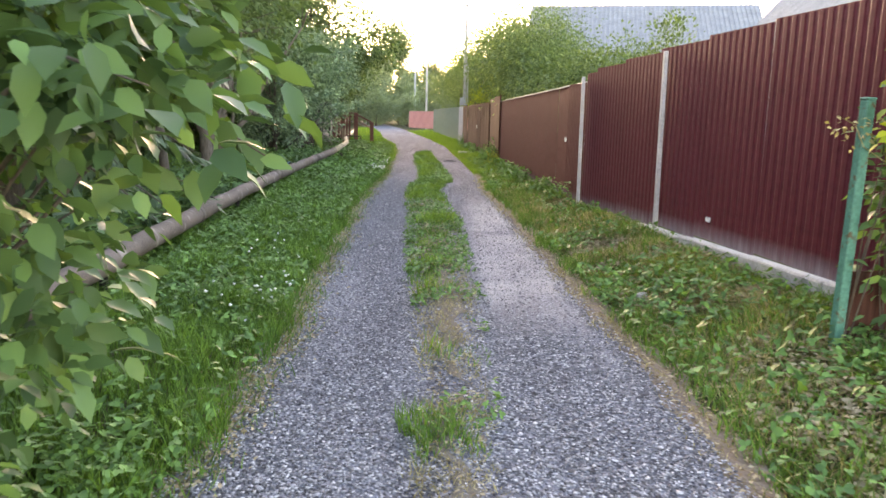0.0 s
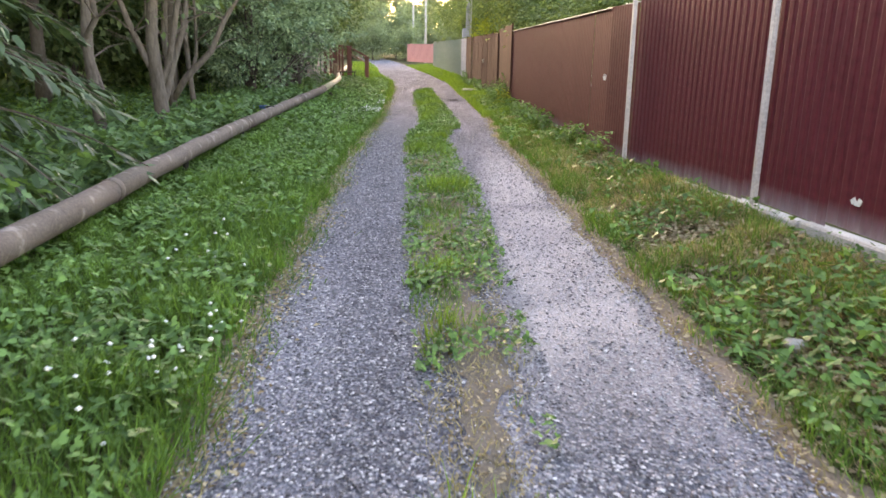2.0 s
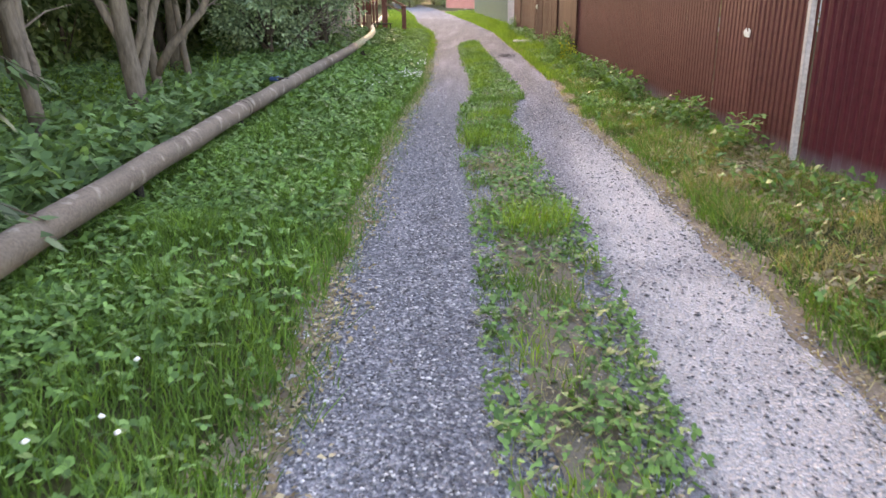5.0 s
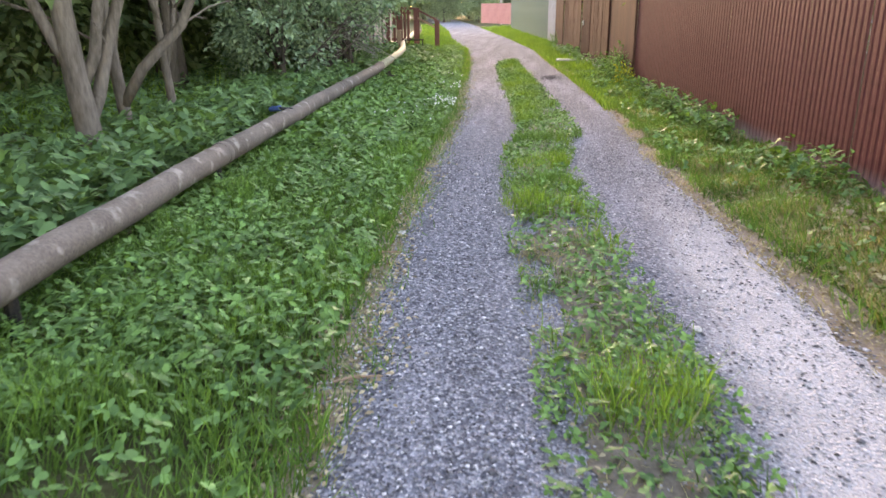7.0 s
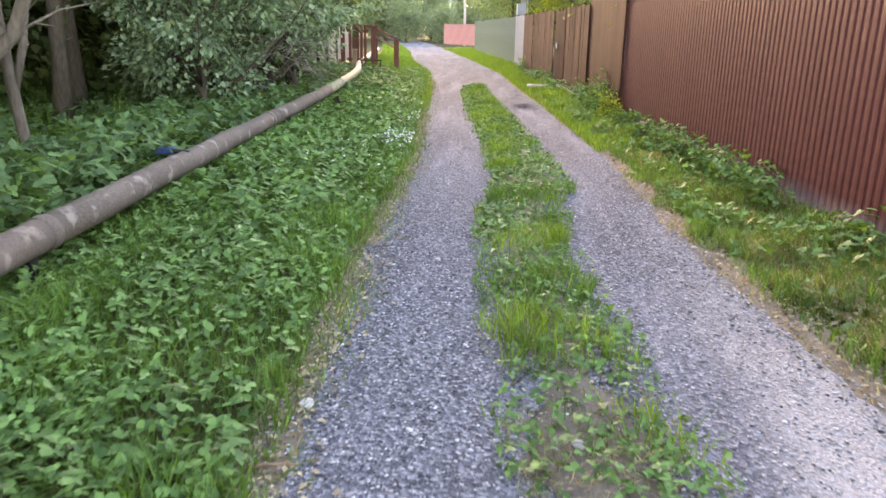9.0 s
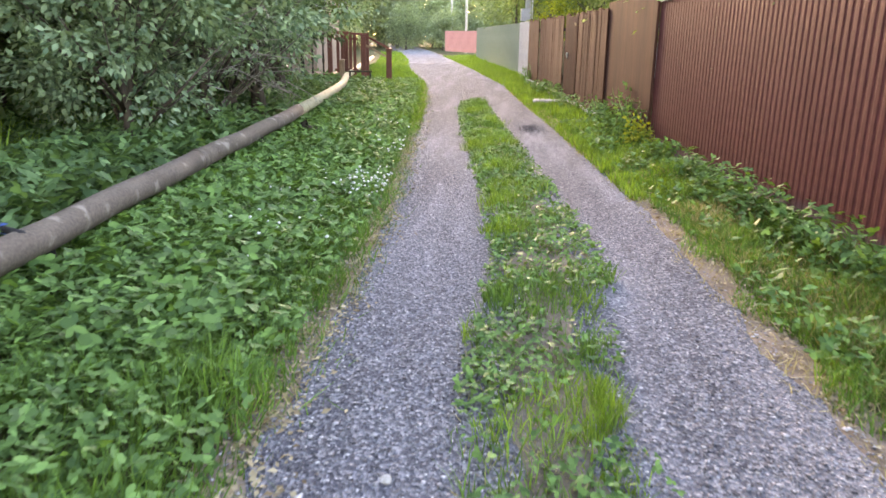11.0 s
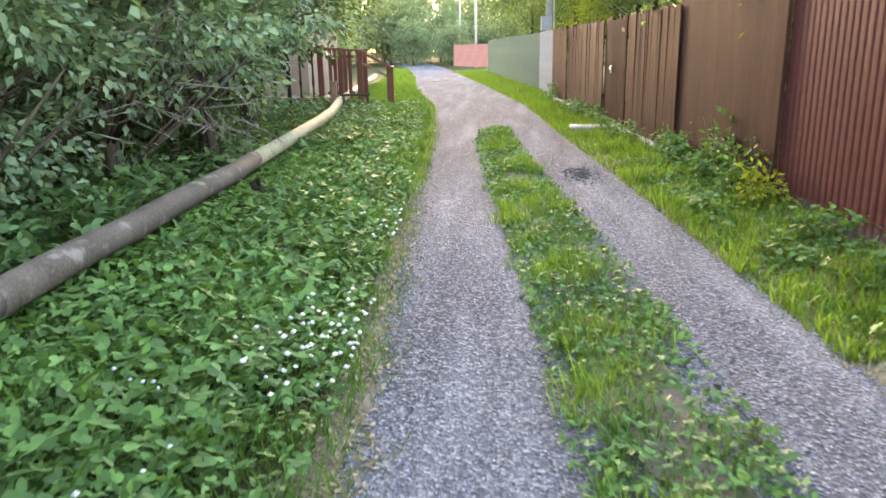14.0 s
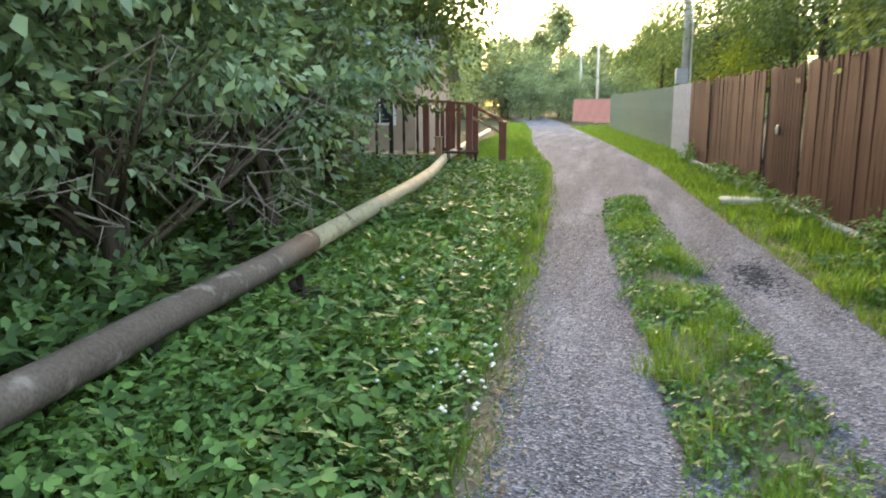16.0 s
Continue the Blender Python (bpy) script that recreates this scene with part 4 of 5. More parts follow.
# bush leaning over the lane where the walk begins
bush = base("bush", pose(-1.95, 2.1, 0), "leafy deciduous bush leaning over the lane edge", "bush")
g_ = np.random.default_rng(31)
pieces = []
for k in range(14):
    a = g_.uniform(-0.9, 0.9)
    l = g_.uniform(0.7, 1.2)
    pieces.append(tube([(0.1 * math.sin(k), 0.1 * math.cos(k), 0), (0.35 * l * math.cos(a), 0.5 * l * math.sin(a), 0.9), (0.85 * l * math.cos(a), 0.9 * l * math.sin(a), 1.2 + 0.6 * g_.uniform(0, 1))], [0.016, 0.01, 0.003], 6))
pieces.append(tube([(0.2, 0, 0.8), (0.8, -0.1, 1.45), (1.3, -0.25, 1.5), (1.5, -0.35, 1.4)], [0.012, 0.008, 0.004, 0.002], 6))
pieces.append(tube([(0.5, -0.1, 1.2), (0.85, -0.35, 1.5), (1.1, -0.55, 1.62), (1.35, -0.65, 1.55)], [0.011, 0.008, 0.005, 0.002], 6))
for s_ in pieces:
    link("stem", *s_, BARK, bush, smooth=True)
lv = [cloud((0.06, -0.15, 1.5), (1.0, 0.75, 0.9), 125, 22, 0.14, 0.1, g_, 0.35, 0.6, BIGLEAF)[:2],
      cloud((0.9, -0.1, 1.74), (0.6, 0.42, 0.33), 54, 16, 0.09, 0.09, g_, 0.2, 0.6, BIGLEAF)[:2],
      cloud((1.18, -0.6, 1.6), (0.33, 0.3, 0.26), 26, 9, 0.055, 0.085, g_, 0.2, 0.6, BIGLEAF)[:2],
      cloud((0.1, -0.2, 0.7), (0.9, 0.7, 0.55), 60, 16, 0.13, 0.08, g_, 0.2, 0.6, BIGLEAF)[:2]]
link("leaves", *merged(*lv), BUSH, bush)

# spruces with low hanging branches near the start
spruce("spruce", pose(-5.0, 8.2, 0), 9, 2.3, 41, "dark spruce with low drooping branches", 1.1, 0.15, 15)
spruce("spruce", pose(-6.6, 11.2, 0), 11, 2.4, 42, "tall dark spruce behind the pipe", 1.6, 0.17, 15)
spruce("spruce", pose(-7.5, 6.0, 0), 10, 2.4, 43, "tall dark spruce at the wood edge", 0.6, 0.18, 12)
spruce("spruce", pose(-6.5, 31.4, 0), 10, 2.3, 44, "dark spruce beside the wooden steps", 2.0, 0.16, 14)

# thin trees behind the pipe with bare lower trunks
for k, (x_, y_, h_, r_, ln) in enumerate((
                                          (-6.7, 19.6, 7, 0.12, (0.2, 0)), (-5.9, 23.2, 5, 0.1, (0.1, 0)), (-8.0, 13.0, 8, 0.14, (0, 0)), (-8.5, 17.5, 8, 0.15, (0, 0)), (-8.0, 22.0, 8, 0.14, (0.2, 0)))):
    broad_tree("tree", pose(x_, y_, -0.05, 0, 0, 40 * k), h_, r_, [((0, 0, h_ * 0.72), (1.9, 1.9, h_ * 0.36), 60, 30, 0.34, 0.15, 0.3, 0.4)], DARKLEAF,
               "thin deciduous tree with bare lower trunk in shade", 60 + k, lean=ln, limbs=9, reach=1.3, first=0.4, group="trees behind the pipe", stems=1)


def forked_tree(m, r, forks, crown, seed, label):
    """A pale tree that forks low: a short bole, crooked limbs given as (height of the fork, heading, lean, share of the girth)."""
    g = np.random.default_rng(seed)
    thing = base("tree", m, label, "tree", "forked trees behind the pipe")
    bole = [(0.03 * math.sin(3.1 * z), 0.03 * math.cos(2.3 * z), z) for z in (-0.1, 0.15, 0.5, 1.0, 1.6, 2.4, 3.4, 4.6)]
    link("trunk", *tube(bole, [1.45 * r, 1.12 * r, r, 0.92 * r, 0.8 * r, 0.65 * r, 0.45 * r, 0.2 * r], 12), PALEBARK, thing, smooth=True)
    for z, heading, lean, share in forks:
        d = Vector((math.cos(radians(heading)), math.sin(radians(heading)), 0))
        pts_ = [Vector((0, 0, z)) + d * lean * t ** 0.8 + Vector((0, 0, 2.6 * t)) + Vector(g.normal(size=3) * 0.06 * (t > 0)) for t in (0.0, 0.12, 0.28, 0.5, 0.75, 1.0)]
        link("limb", *tube(pts_, [share * r * q for q in (1.0, 0.95, 0.85, 0.7, 0.5, 0.25)], 9), PALEBARK, thing, smooth=True)
        twigs = []
        for q in pts_[2:]:
            for _ in range(3):
                e = q + Vector((g.normal() * 0.5, g.normal() * 0.5, g.uniform(0.0, 0.5)))
                twigs.append(tube([q, q.lerp(e, 0.5) + Vector((0, 0, 0.05)), e], [0.014, 0.009, 0.003], 5))
        link("twigs", *join(twigs), PALEBARK, thing)
    v, f, _ = cloud(crown, (1.7, 1.8, 1.5), 90, 26, 0.3, 0.12, g, 0.3, 0.5)
    link("crown", v, f, DARKLEAF, thing)
    return thing


forked_tree(pose(-4.65, 13.7, -0.05), 0.11, ((0.5, 60, 0.9, 0.6), (0.85, 20, 0.5, 0.5), (1.0, 200, 0.9, 0.5)), (0, 0, 3.7), 201, "pale forked tree rising behind the pipe")
forked_tree(pose(-4.85, 14.7, -0.05), 0.065, ((0.6, 15, 1.7, 0.9), (1.2, 150, 0.6, 0.6)), (0.2, 0.3, 3.9), 202, "slender pale tree with a limb leaning over the pipe")
forked_tree(pose(-4.95, 15.95, -0.05), 0.05, ((0.9, 80, 0.6, 0.7), (1.4, 250, 0.5, 0.6)), (0, 0, 3.8), 203, "thin pale tree among nettles")
forked_tree(pose(-4.75, 11.9, -0.05), 0.075, ((0.7, 110, 0.8, 0.7), (1.1, 300, 0.6, 0.6)), (-0.3, 0, 3.9), 204, "pale forked tree among nettles")

# the large shrub that hangs over the pipe
for k, (x_, y_, sc, tag) in enumerate(((-4.95, 20.2, 0.78, "grey-green shrub leaning towards the pipe"), (-4.85, 22.4, 0.85, "large grey-green shrub overhanging the pipe"), (-5.0, 25.0, 0.95, "large shrub with tangled bare twigs over the pipe"), (-6.3, 28.2, 0.85, "dense shrub beside the wooden steps"))):
    th = broad_tree("shrub", pose(x_, y_, -0.05, 0, 0, 70 * k) @ Matrix.Scale(sc, 4), 3.6, 0.09,
                    [((0, 0, 2.9), (1.95, 1.95, 1.75), 100, 95, 0.16, 0.12, 0.5, 0.45), ((-0.3, 0, 1.35), (1.35, 1.35, 0.7), 26 if k in (0, 3) else 8, 60, 0.18, 0.11, 0.6, 0.35)], SHRUB, tag, 80 + k, limbs=14, reach=1.6, first=0.12, stems=3)
    th["category"] = "shrub"
broad_tree("tree", pose(-5.6, 28.6, 0), 6.5, 0.16, [((0.6, 0, 5.0), (2.7, 2.6, 2.0), 180, 48, 0.32, 0.13, 0.25, 0.5), ((0.55, 2.7, 3.25), (1.35, 1.4, 1.45), 130, 44, 0.28, 0.11, 0.25, 0.6), ((2.0, 1.6, 4.4), (1.55, 1.9, 1.5), 90, 44, 0.24, 0.12, 0.3, 0.8)], DARKLEAF, "deciduous tree whose crown reaches over the lane", 91, limbs=12, reach=2.2, first=0.5)
broad_tree("tree", pose(-7.0, 20.5, 0), 7, 0.15, [((0.5, 0, 5.2), (2.6, 2.8, 2.2), 220, 48, 0.34, 0.14, 0.25, 0.5)], DARKLEAF, "deciduous tree with a dense dark crown", 92, limbs=12, reach=2.0, first=0.5)

tangle = base("dead_branches", pose(-4.2, 23.5, 0.1), "tangle of bare grey dead twigs under the shrub", "branches")
g_ = np.random.default_rng(77)
for k in range(46):
    p0 = Vector((g_.uniform(-0.7, 0.1), g_.uniform(-2.2, 1.4), g_.uniform(0.5, 1.7)))
    d_ = Vector((g_.uniform(0.2, 1.0), g_.uniform(-0.8, 0.8), g_.uniform(-0.5, 0.25))) * g_.uniform(0.4, 0.8)
    m1 = p0 + d_ * 0.5 + Vector(g_.normal(size=3) * 0.11)
    e1 = p0 + d_ + Vector(g_.normal(size=3) * 0.08)
    pcs = [tube([p0, m1, e1], [0.009, 0.006, 0.002], 5)]
    for s in range(3):
        pcs.append(tube([m1.lerp(e1, 0.3 * s), m1.lerp(e1, 0.3 * s) + Vector(g_.normal(size=3) * 0.16)], [0.004, 0.0015], 4))
    link("branch", *join(pcs), DEADWOOD, tangle)

# deeper wood on the left, and the far wood at the end of the lane
proto = broad_tree("tree", pose(-10.5, 10, 0), 9, 0.17, [((0, 0, 5.6), (2.9, 2.9, 4.6), 200, 40, 0.5, 0.26, 0.25, 0.4)], DARKLEAF, "tall deciduous tree in the dark wood", 101, limbs=10, reach=2, first=0.3, group="trees of the wood")
wood = random.Random(4)
for x_, y_ in ((-13, 16), (-12.5, 24), (-10, 5), (-9, 0.5), (-6, -3), (-16, 12), (-17, 20), (-17, 28), (-14.5, 34), (-11, 46), (-14, 52), (-12.5, 40)):
    copy_thing(proto, pose(x_ + wood.uniform(-0.6, 0.6), y_, -0.1, 0, 0, wood.uniform(0, 360)) @ Matrix.Scale(wood.uniform(0.85, 1.15), 4))
under = broad_tree("shrub", pose(-8.2, 9.5, 0), 2.6, 0.05, [((0, 0, 2.0), (1.9, 1.9, 1.9), 170, 40, 0.32, 0.19, 0.3, 0.4)], DARKLEAF, "dense dark shrub in the shaded wood", 105, limbs=9, reach=1.2, first=0.15, group="shrubs of the wood")
under["category"] = "shrub"
for x_, y_ in ((-9.4, 20.6), (-8.6, 23.5), (-9.2, 26.5), (-8.2, 29.5), (-12.5, 10), (-12.8, 15), (-13, 20), (-12.8, 25), (-13, 31), (-8.0, 5.2), (-5.8, 1.6), (-4.6, -1.2), (-7.0, 26.0), (-10, 33)):
    copy_thing(under, pose(x_, y_, -0.1, 0, 0, wood.uniform(0, 360)) @ Matrix.Scale(wood.uniform(0.9, 1.25), 4))
# far trees and pines take the leaf colour that has haze painted in
far = broad_tree("tree", pose(-17, 92, 0), 9, 0.2, [((0, 0, 5.2), (4.4, 4.4, 4.4), 200, 44, 0.7, 0.4, 0.1, 0.3)], HAZY_LEAF, "rounded broad-leaved tree at the end of the lane", 111, limbs=9, reach=2.4, first=0.3, group="far trees")
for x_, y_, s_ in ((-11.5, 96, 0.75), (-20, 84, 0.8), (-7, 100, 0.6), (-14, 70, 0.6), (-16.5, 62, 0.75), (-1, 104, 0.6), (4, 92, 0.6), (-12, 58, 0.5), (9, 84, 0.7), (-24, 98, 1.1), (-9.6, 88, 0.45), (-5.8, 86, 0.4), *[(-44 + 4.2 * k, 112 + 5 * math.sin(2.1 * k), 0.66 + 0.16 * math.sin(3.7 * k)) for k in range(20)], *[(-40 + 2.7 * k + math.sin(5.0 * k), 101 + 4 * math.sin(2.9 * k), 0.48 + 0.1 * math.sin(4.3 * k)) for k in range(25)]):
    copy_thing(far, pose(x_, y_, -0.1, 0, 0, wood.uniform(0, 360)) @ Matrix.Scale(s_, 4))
pine = broad_tree("pine", pose(-10, 125, 0), 17, 0.2, [((0, 0, 12), (2.3, 2.3, 5.5), 110, 34, 0.6, 0.5, 0.15, 0.3)], HAZY_LEAF, "tall pine with a bare trunk in the far wood", 121, bark=PINEBARK, limbs=8, reach=2, first=0.6, group="far pines")
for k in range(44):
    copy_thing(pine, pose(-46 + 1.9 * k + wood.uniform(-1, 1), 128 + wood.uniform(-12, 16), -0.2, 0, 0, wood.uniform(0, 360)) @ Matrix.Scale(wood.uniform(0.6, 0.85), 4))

# garden trees behind the fence
for k, (x_, y_, h_, rad, mat_, tag) in enumerate((
        (2.9, 26.7, 4.0, (1.9, 2.1, 1.3), WILLOW, "spreading garden tree leaning over the rusty panel"),
        (3.2, 31.0, 4.9, (1.9, 2.0, 1.8), WILLOW, "garden tree above the brown board fence"),
        (2.7, 38.2, 5.6, (1.7, 1.9, 1.9), WILLOW, "garden tree above the brown board fence"),
        (2.9, 43.5, 4.9, (1.5, 1.8, 1.5), WILLOW, "garden tree behind the grey fence"),
        (2.2, 50.0, 4.3, (1.6, 1.8, 1.6), WILLOW, "garden tree behind the green fence"),
        (3.9, 20.0, 3.2, (1.4, 1.7, 1.2), WILLOW, "bushy garden tree behind the dull fence"),
        (3.2, 23.6, 3.3, (1.3, 1.5, 1.2), WILLOW, "bushy garden tree behind the dull fence"),
        (1.2, 57.0, 4.2, (1.6, 1.8, 1.5), WILLOW, "garden tree behind the green fence"),
        (1.3, 42.0, 6.2, (2.2, 2.2, 2.2), WILLOW, "broad garden tree above the grey fence"),
        (0.2, 50.5, 5.4, (2.3, 2.3, 1.9), WILLOW, "broad garden tree above the green fence"),
        (2.5, 34.6, 6.4, (2.3, 2.4, 2.3), WILLOW, "tall garden tree above the board fence"),
        (2.75, 28.2, 5.2, (2.1, 2.5, 1.7), WILLOW, "spreading garden tree hanging over the board fence"),
        (7.4, 31.0, 3.8, (1.8, 1.6, 1.2), WILLOW, "garden tree before the grey-roofed house"))):
    broad_tree("tree", pose(x_, y_, 0, 0, 0, 50 * k), h_ - 0.6, 0.11, [((0, 0, h_ - rad[2] * 0.75), rad, 110, 120, 0.34, 0.1, 0.25, 0.4)], mat_, tag, 130 + k, limbs=11, reach=1.5, first=0.3)
yel = broad_tree("shrub", pose(1.35, 36.2, 0), 2.2, 0.05, [((0, 0, 2.25), (0.85, 1.1, 0.6), 46, 34, 0.18, 0.1, 0.3, 0.5)], YELLOWLEAF, "yellow-green shrub rising above the board fence", 141, limbs=9, reach=0.8, first=0.4)
yel["category"] = "shrub"
thuja = broad_tree("thuja", pose(4.25, 15.6, 0), 3.0, 0.07, [((0, 0, 2.0), (0.48, 0.48, 1.7), 110, 40, 0.13, 0.07, 0.5, -0.6)], WILLOW, "rounded clipped evergreen behind the maroon fence", 142, limbs=5, reach=0.3, first=0.2)
# tall weeds at the foot of the dull fence
for k, (x_, y_, s_, mat_) in enumerate(((1.12, 22.25, 0.28, YELLOWLEAF), (1.1, 22.75, 0.45, WEED), (1.12, 23.6, 0.55, WEED), (1.0, 25.0, 0.3, WEED), (0.25, 36.4, 0.4, WEED))):
    g_ = np.random.default_rng(150 + k)
    th = base("weed_clump", pose(x_, y_, float(ground_z(x_, y_))), "tall leafy weed growing at the fence foot", "plant")
    link("stems", *join([tube([(0, 0, 0), (0.1 * math.cos(q), 0.1 * math.sin(q), 0.7 * s_), (0.2 * math.cos(q), 0.2 * math.sin(q), 1.25 * s_)], [0.006, 0.005, 0.002], 5) for q in range(6)]), WEED, th)
    c_ = cloud((0, 0, 0.65 * s_), (0.28, 0.3, 0.62 * s_), 26, 12, 0.07, 0.07, g_, 0.2, 0.5)
    link("leaves", c_[0], c_[1], mat_, th)

# ---- wooden steps and railings on the left, with the house behind ----
def railing_post(m, h, w, material, label):
    th = base("railing_post", m, label, "post", "posts of the wooden steps")
    part("post", box(w, w, h, bevel=0.01), material, th)
    part("cap", box(w * 1.25, w * 1.25, 0.04, (0, 0, h), 0.012), material, th)
    return th


for x_, y_, h_, w_, mat_, tag in ((-3.98, 34.64, 1.12, 0.17, REDWOOD, "thick red-brown painted wooden post by the lane"), (-4.72, 34.5, 1.5, 0.15, REDWOOD, "tall red-brown wooden railing post"),
                                  (-5.05, 32.9, 0.85, 0.14, RAWWOOD, "short bare wooden post by the pipe"), (-5.7, 34.4, 1.62, 0.14, REDWOOD, "tall red-brown wooden railing post"),
                                  (-5.45, 35.6, 1.6, 0.14, REDWOOD, "tall red-brown wooden railing post"), (-4.9, 36.2, 1.55, 0.14, REDWOOD, "tall red-brown wooden railing post"), (-6.5, 34.3, 1.55, 0.09, BLACKIRON, "thin dark railing post"),
                                  (-7.2, 34.2, 1.55, 0.09, BLACKIRON, "thin dark railing post")):
    railing_post(pose(x_, y_, -0.08, 0, 0, 8), h_, w_, mat_, tag)


def handrail(a, b, w, h, material, label):
    a, b = Vector(a), Vector(b)
    d = b - a
    m = Matrix.Translation((a + b) / 2) @ d.to_track_quat("X", "Z").to_matrix().to_4x4()
    th = base("handrail", m, label, "rail")
    part("rail", box(d.length, w, h, (0, 0, -h / 2), 0.006), material, th)


handrail((-4.72, 34.5, 1.46), (-3.98, 34.64, 1.08), 0.1, 0.06, REDWOOD, "sloping red-brown wooden handrail")
handrail((-4.72, 34.5, 1.2), (-3.98, 34.64, 0.8), 0.05, 0.06, RAWWOOD, "thin sloping lower rail")
handrail((-5.7, 34.4, 1.55), (-4.72, 34.5, 1.47), 0.1, 0.06, REDWOOD, "level red-brown wooden handrail")
handrail((-7.6, 34.2, 1.5), (-5.7, 34.4, 1.5), 0.08, 0.05, REDWOOD, "level red-brown wooden handrail")
handrail((-5.45, 35.6, 1.5), (-4.9, 36.2, 1.48), 0.1, 0.05, REDWOOD, "level red-brown wooden handrail")
screen = base("plank_screen", pose(-5.45, 34.85, 0.2, 0, 0, 10), "red-brown slatted plank screen between railing posts", "screen")
for k in range(5):
    part("slat", box(0.09, 0.025, 1.3, (-0.1 + 0.125 * k, 0, 0), 0.004), REDWOOD, screen)
part("rail", box(0.7, 0.04, 0.07, (0.15, 0.03, 1.1), 0.004), REDWOOD, screen)
part("rail", box(0.7, 0.04, 0.07, (0.15, 0.03, 0.2), 0.004), REDWOOD, screen)
balusters = base("baluster_rail", pose(-7.5, 34.25, 0.28, 0, 0, 6), "thin dark turned balusters under a wooden rail", "railing")
for k in range(6):
    link("baluster", *tube([(0.32 * k, 0, 0), (0.32 * k, 0, 0.3), (0.32 * k, 0, 0.42), (0.32 * k, 0, 0.75), (0.32 * k, 0, 1.2)], [0.03, 0.022, 0.036, 0.022, 0.03], 8), ROTTEN, balusters)
part("bottom_rail", box(1.9, 0.06, 0.05, (0.8, 0, 0.0), 0.005), ROTTEN, balusters)
deck = base("wooden_deck", pose(-6.1, 34.9, 0), "low weathered wooden landing beside the lane", "deck")
for k in range(9):
    part("plank", box(0.2, 1.3, 0.04, (-1.3 + 0.215 * k, 0, 0.3), 0.006), REDWOOD if k % 3 else RAWWOOD, deck)
part("beam", box(2.1, 0.1, 0.16, (-0.45, -0.6, 0.14), 0.008), ROTTEN, deck)
part("beam", box(2.1, 0.1, 0.16, (-0.45, 0.6, 0.14), 0.008), ROTTEN, deck)
for k in range(4):
    part("leg", box(0.1, 0.1, 0.2, (-1.3 + 0.6 * k, -0.55, -0.05), 0.006), ROTTEN, deck)
for k in range(2):
    part("step", box(0.3, 1.1, 0.05, (0.75 + 0.3 * k, -0.1, 0.2 - 0.13 * k), 0.006), ROTTEN, deck)
stand = base("metal_stand", pose(-4.55, 32.9, 0.0, 0, 0, 6), "small black iron stand with a dark plank top", "stand")
for sx in (-0.28, 0.28):
    for sy in (-0.16, 0.16):
        part("leg", box(0.025, 0.025, 0.52, (sx, sy, -0.05), 0.003), BLACKIRON, stand)
part("top", box(0.66, 0.4, 0.035, (0, 0, 0.47), 0.006), ROTTEN, stand)
part("crossbar", box(0.6, 0.02, 0.02, (0, -0.16, 0.2), 0.003), BLACKIRON, stand)


def plain_house(name, m, w, d, h, rise, wall, roof, label, windows=(), siding=0.0, over=0.35):
    """Gabled house; local x is its length, the ridge runs along x."""
    th = base(name, m, label, "house")
    V = [(0, 0, 0), (w, 0, 0), (w, d, 0), (0, d, 0), (0, 0, h), (w, 0, h), (w, d, h), (0, d, h), (0, d / 2, h + rise), (w, d / 2, h + rise)]
    link("wall", V, [(0, 1, 5, 4), (2, 3, 7, 6), (1, 2, 6, 9, 5), (3, 0, 4, 8, 7), (3, 2, 1, 0)], wall, th)
    slope = math.hypot(d / 2 + over, rise * (d / 2 + over) / (d / 2))
    ang = math.degrees(math.atan2(rise, d / 2))
    for side in (0, 1):
        V, F = sheet(w + 2 * over, slope, 0.2, 0.04, thick=0.02)
        V = [(a - w / 2 - over, c - slope / 2, -b_) for a, b_, c in V]
        r = link("roof", V, [tuple(reversed(f)) for f in F], roof, th)
        cy = (d / 2 - slope / 2 * math.cos(radians(ang))) if side == 0 else (d / 2 + slope / 2 * math.cos(radians(ang)))
        r.matrix_basis = pose(w / 2, cy, h + rise - slope / 2 * math.sin(radians(ang)) + 0.02, ang if side == 0 else -ang, 0, 0)
    if siding:
        for k in range(int(h / siding)):
            part("siding_board", box(w + 0.02, 0.02, siding * 0.94, (w / 2, -0.01, siding * k), 0.004), wall, th)
        for k in range(int((h + rise) / siding)):
            z = siding * k
            half = d / 2 if z < h - siding else max(0.05, d / 2 * (h + rise - z - siding) / rise)
            part("siding_board", box(0.02, min(d, 2 * half), siding * 0.94, (-0.01, d / 2, z), 0.004), wall, th)
    for wx, wz, ww, wh in windows:
        win = part("window", box(ww, 0.05, wh, (wx, -0.02, wz), 0.005), WHITE, th, "white framed window")
        part("pane", box(ww - 0.14, 0.02, wh - 0.14, (wx, -0.046, wz + 0.07), 0.003), GLASS, win)
        part("mullion", box(0.04, 0.03, wh - 0.1, (wx, -0.05, wz + 0.05), 0.003), WHITE, win)
    return th


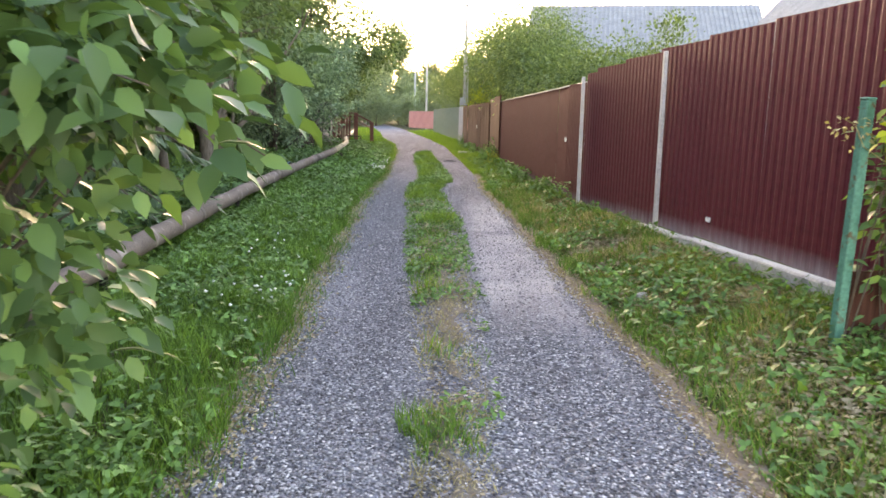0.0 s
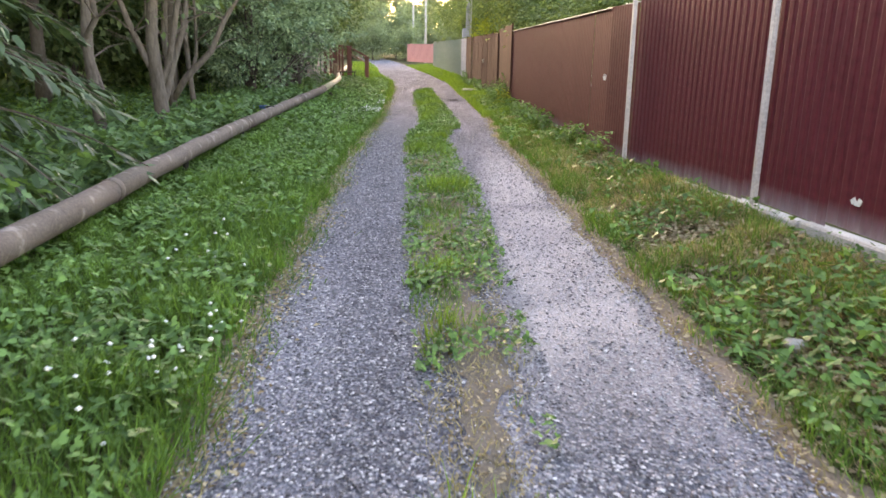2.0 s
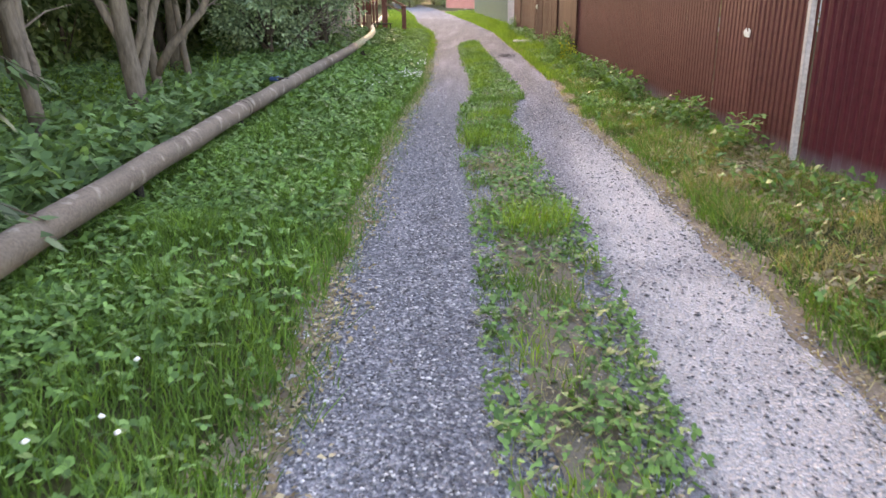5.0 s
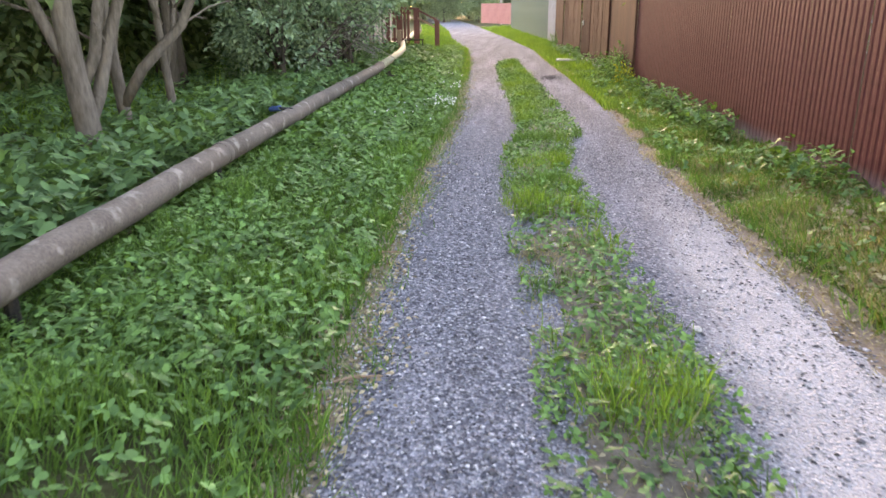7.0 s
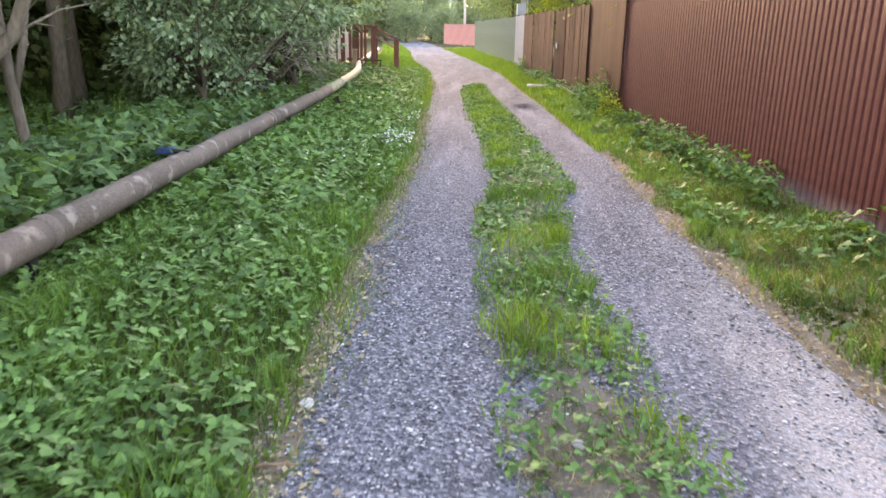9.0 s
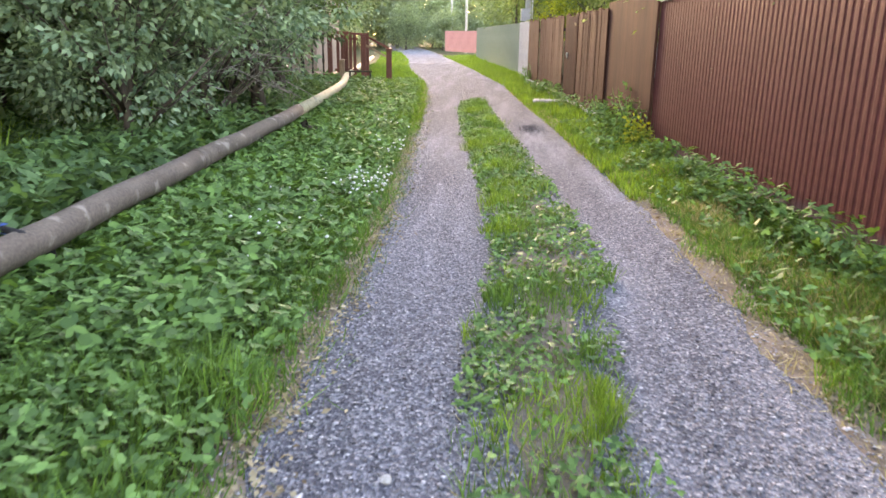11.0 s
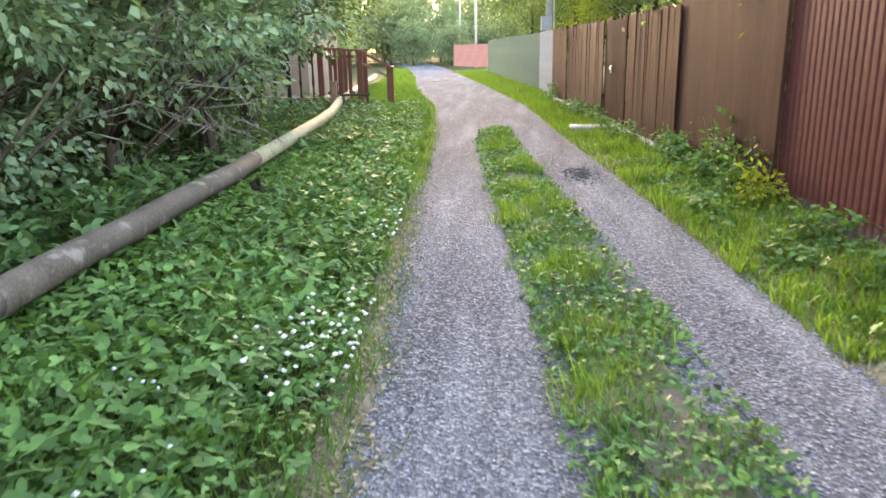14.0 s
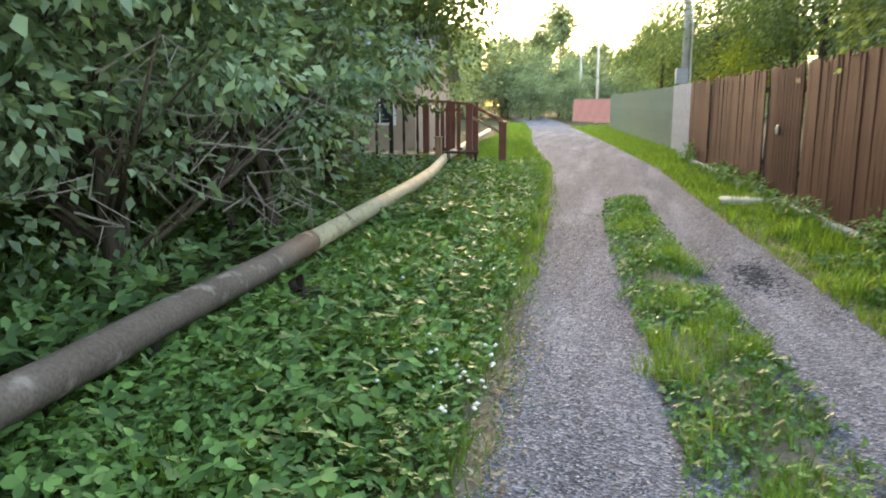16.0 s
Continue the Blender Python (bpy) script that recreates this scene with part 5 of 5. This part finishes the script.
plain_house("house", pose(3.2, 33.5, 0, 0, 0, -10), 9.5, 6.5, 4.5, 2.2, BLUEGREY, SLATE, "house with grey sheet roof and blue-grey walls behind the garden", ((2.5, 1.2, 1.2, 1.4), (6.5, 1.2, 1.2, 1.4)))
plain_house("house", pose(14.6, 18.4, 0, 0, 0, 88), 8, 6, 3.2, 3.4, SIDING, SLATE, "house clad in white horizontal siding behind the maroon fence", ((4, 1.0, 1.2, 1.4),), siding=0.2, over=0.25)
plain_house("house", pose(-13.9, 37.6, 0, 0, 0, 2), 7.0, 5.0, 2.4, 1.6, PLASTER, SLATE, "beige plastered cottage behind the wooden railings", ((6.0, 0.9, 0.9, 1.0), (3.4, 0.9, 0.9, 1.0)))


# ---- poles and wires ----
def utility_pole(m, h, label, arms=1, meter=False):
    th = base("utility_pole", m, label, "pole")
    link("pole", *tube([(0, 0, 0), (0, 0, h)], [0.12, 0.08], 12), CONCRETE, th, smooth=True)
    for k in range(arms):
        part("crossarm", box(1.2, 0.07, 0.07, (0, 0, h - 0.3 - 0.5 * k), 0.006), ROTTEN, th)
        for s in (-0.5, -0.2, 0.2, 0.5):
            link("insulator", *tube([(s, 0, h - 0.23 - 0.5 * k), (s, 0, h - 0.15 - 0.5 * k), (s, 0, h - 0.1 - 0.5 * k)], [0.035, 0.045, 0.02], 8), WHITE, th)
    if meter:
        part("meter_box", box(0.34, 0.2, 0.44, (-0.12, -0.2, 2.0), 0.015), GREY_SHEET, th, "grey metal meter box")
        link("conduit", *tube([(0.14, -0.1, 1.8), (0.14, -0.1, 4.2)], [0.03, 0.03], 8), STEEL, th)
    return th


utility_pole(pose(0.35, 40.9, 0, 0, 0, 8), 7.5, "concrete utility pole with a grey meter box", 1, True)
utility_pole(pose(-3.2, 76.0, 0, 0, 0, 10), 8.0, "concrete utility pole far along the lane", 1)
utility_pole(pose(-5.3, 92.0, 0, 0, 0, 12), 8.0, "concrete utility pole far along the lane", 1)
for s in (-0.5, 0.5):
    a, b = Vector((0.35 + s, 40.9, 7.35)), Vector((-3.2 + s, 76.0, 7.85))
    pts_ = [a.lerp(b, t) - Vector((0, 0, 1.0 * 4 * t * (1 - t) * 0.7)) for t in np.linspace(0, 1, 11)]
    w_ = base("overhead_wire", Matrix.Identity(4), "thin dark overhead wire between the poles", "wire")
    link("wire", *tube(pts_, [0.008] * 11, 5), RUBBER, w_)

# a pale dead stick and a few larger stones at the lane edge
for k, (x_, y_, a_) in enumerate(((-1.43, 10.24, 20), (-1.5, 8.9, -40), (-1.62, 11.9, 15))):
    st = base("stick", pose(x_, y_, float(ground_z(x_, y_)) + 0.03, 0, 0, a_), "small dry stick at the gravel edge", "stick")
    link("twig", *tube([(-0.1, 0, 0), (0, 0.01, 0.006), (0.11, 0, 0)], [0.006, 0.007, 0.004], 6), RAWWOOD, st)
for x_, y_, s_ in ((-1.58, 12.35, 0.05), (-0.55, 12.1, 0.04), (-1.2, 14.3, 0.035), (0.1, 10.9, 0.04), (1.55, 5.9, 0.09)):
    bm = bmesh.new()
    bmesh.ops.create_icosphere(bm, subdivisions=2, radius=s_ * 0.65)
    for v_ in bm.verts:
        v_.co *= 1 + 0.35 * noise.noise(v_.co * (2.2 / s_))
        v_.co.z *= 0.55
    st = base("stone", pose(x_, y_, float(ground_z(x_, y_)) + 0.02 + s_ * 0.15), "single pale larger stone at the lane", "stone")
    part("rock", bm, CONCRETE, st)
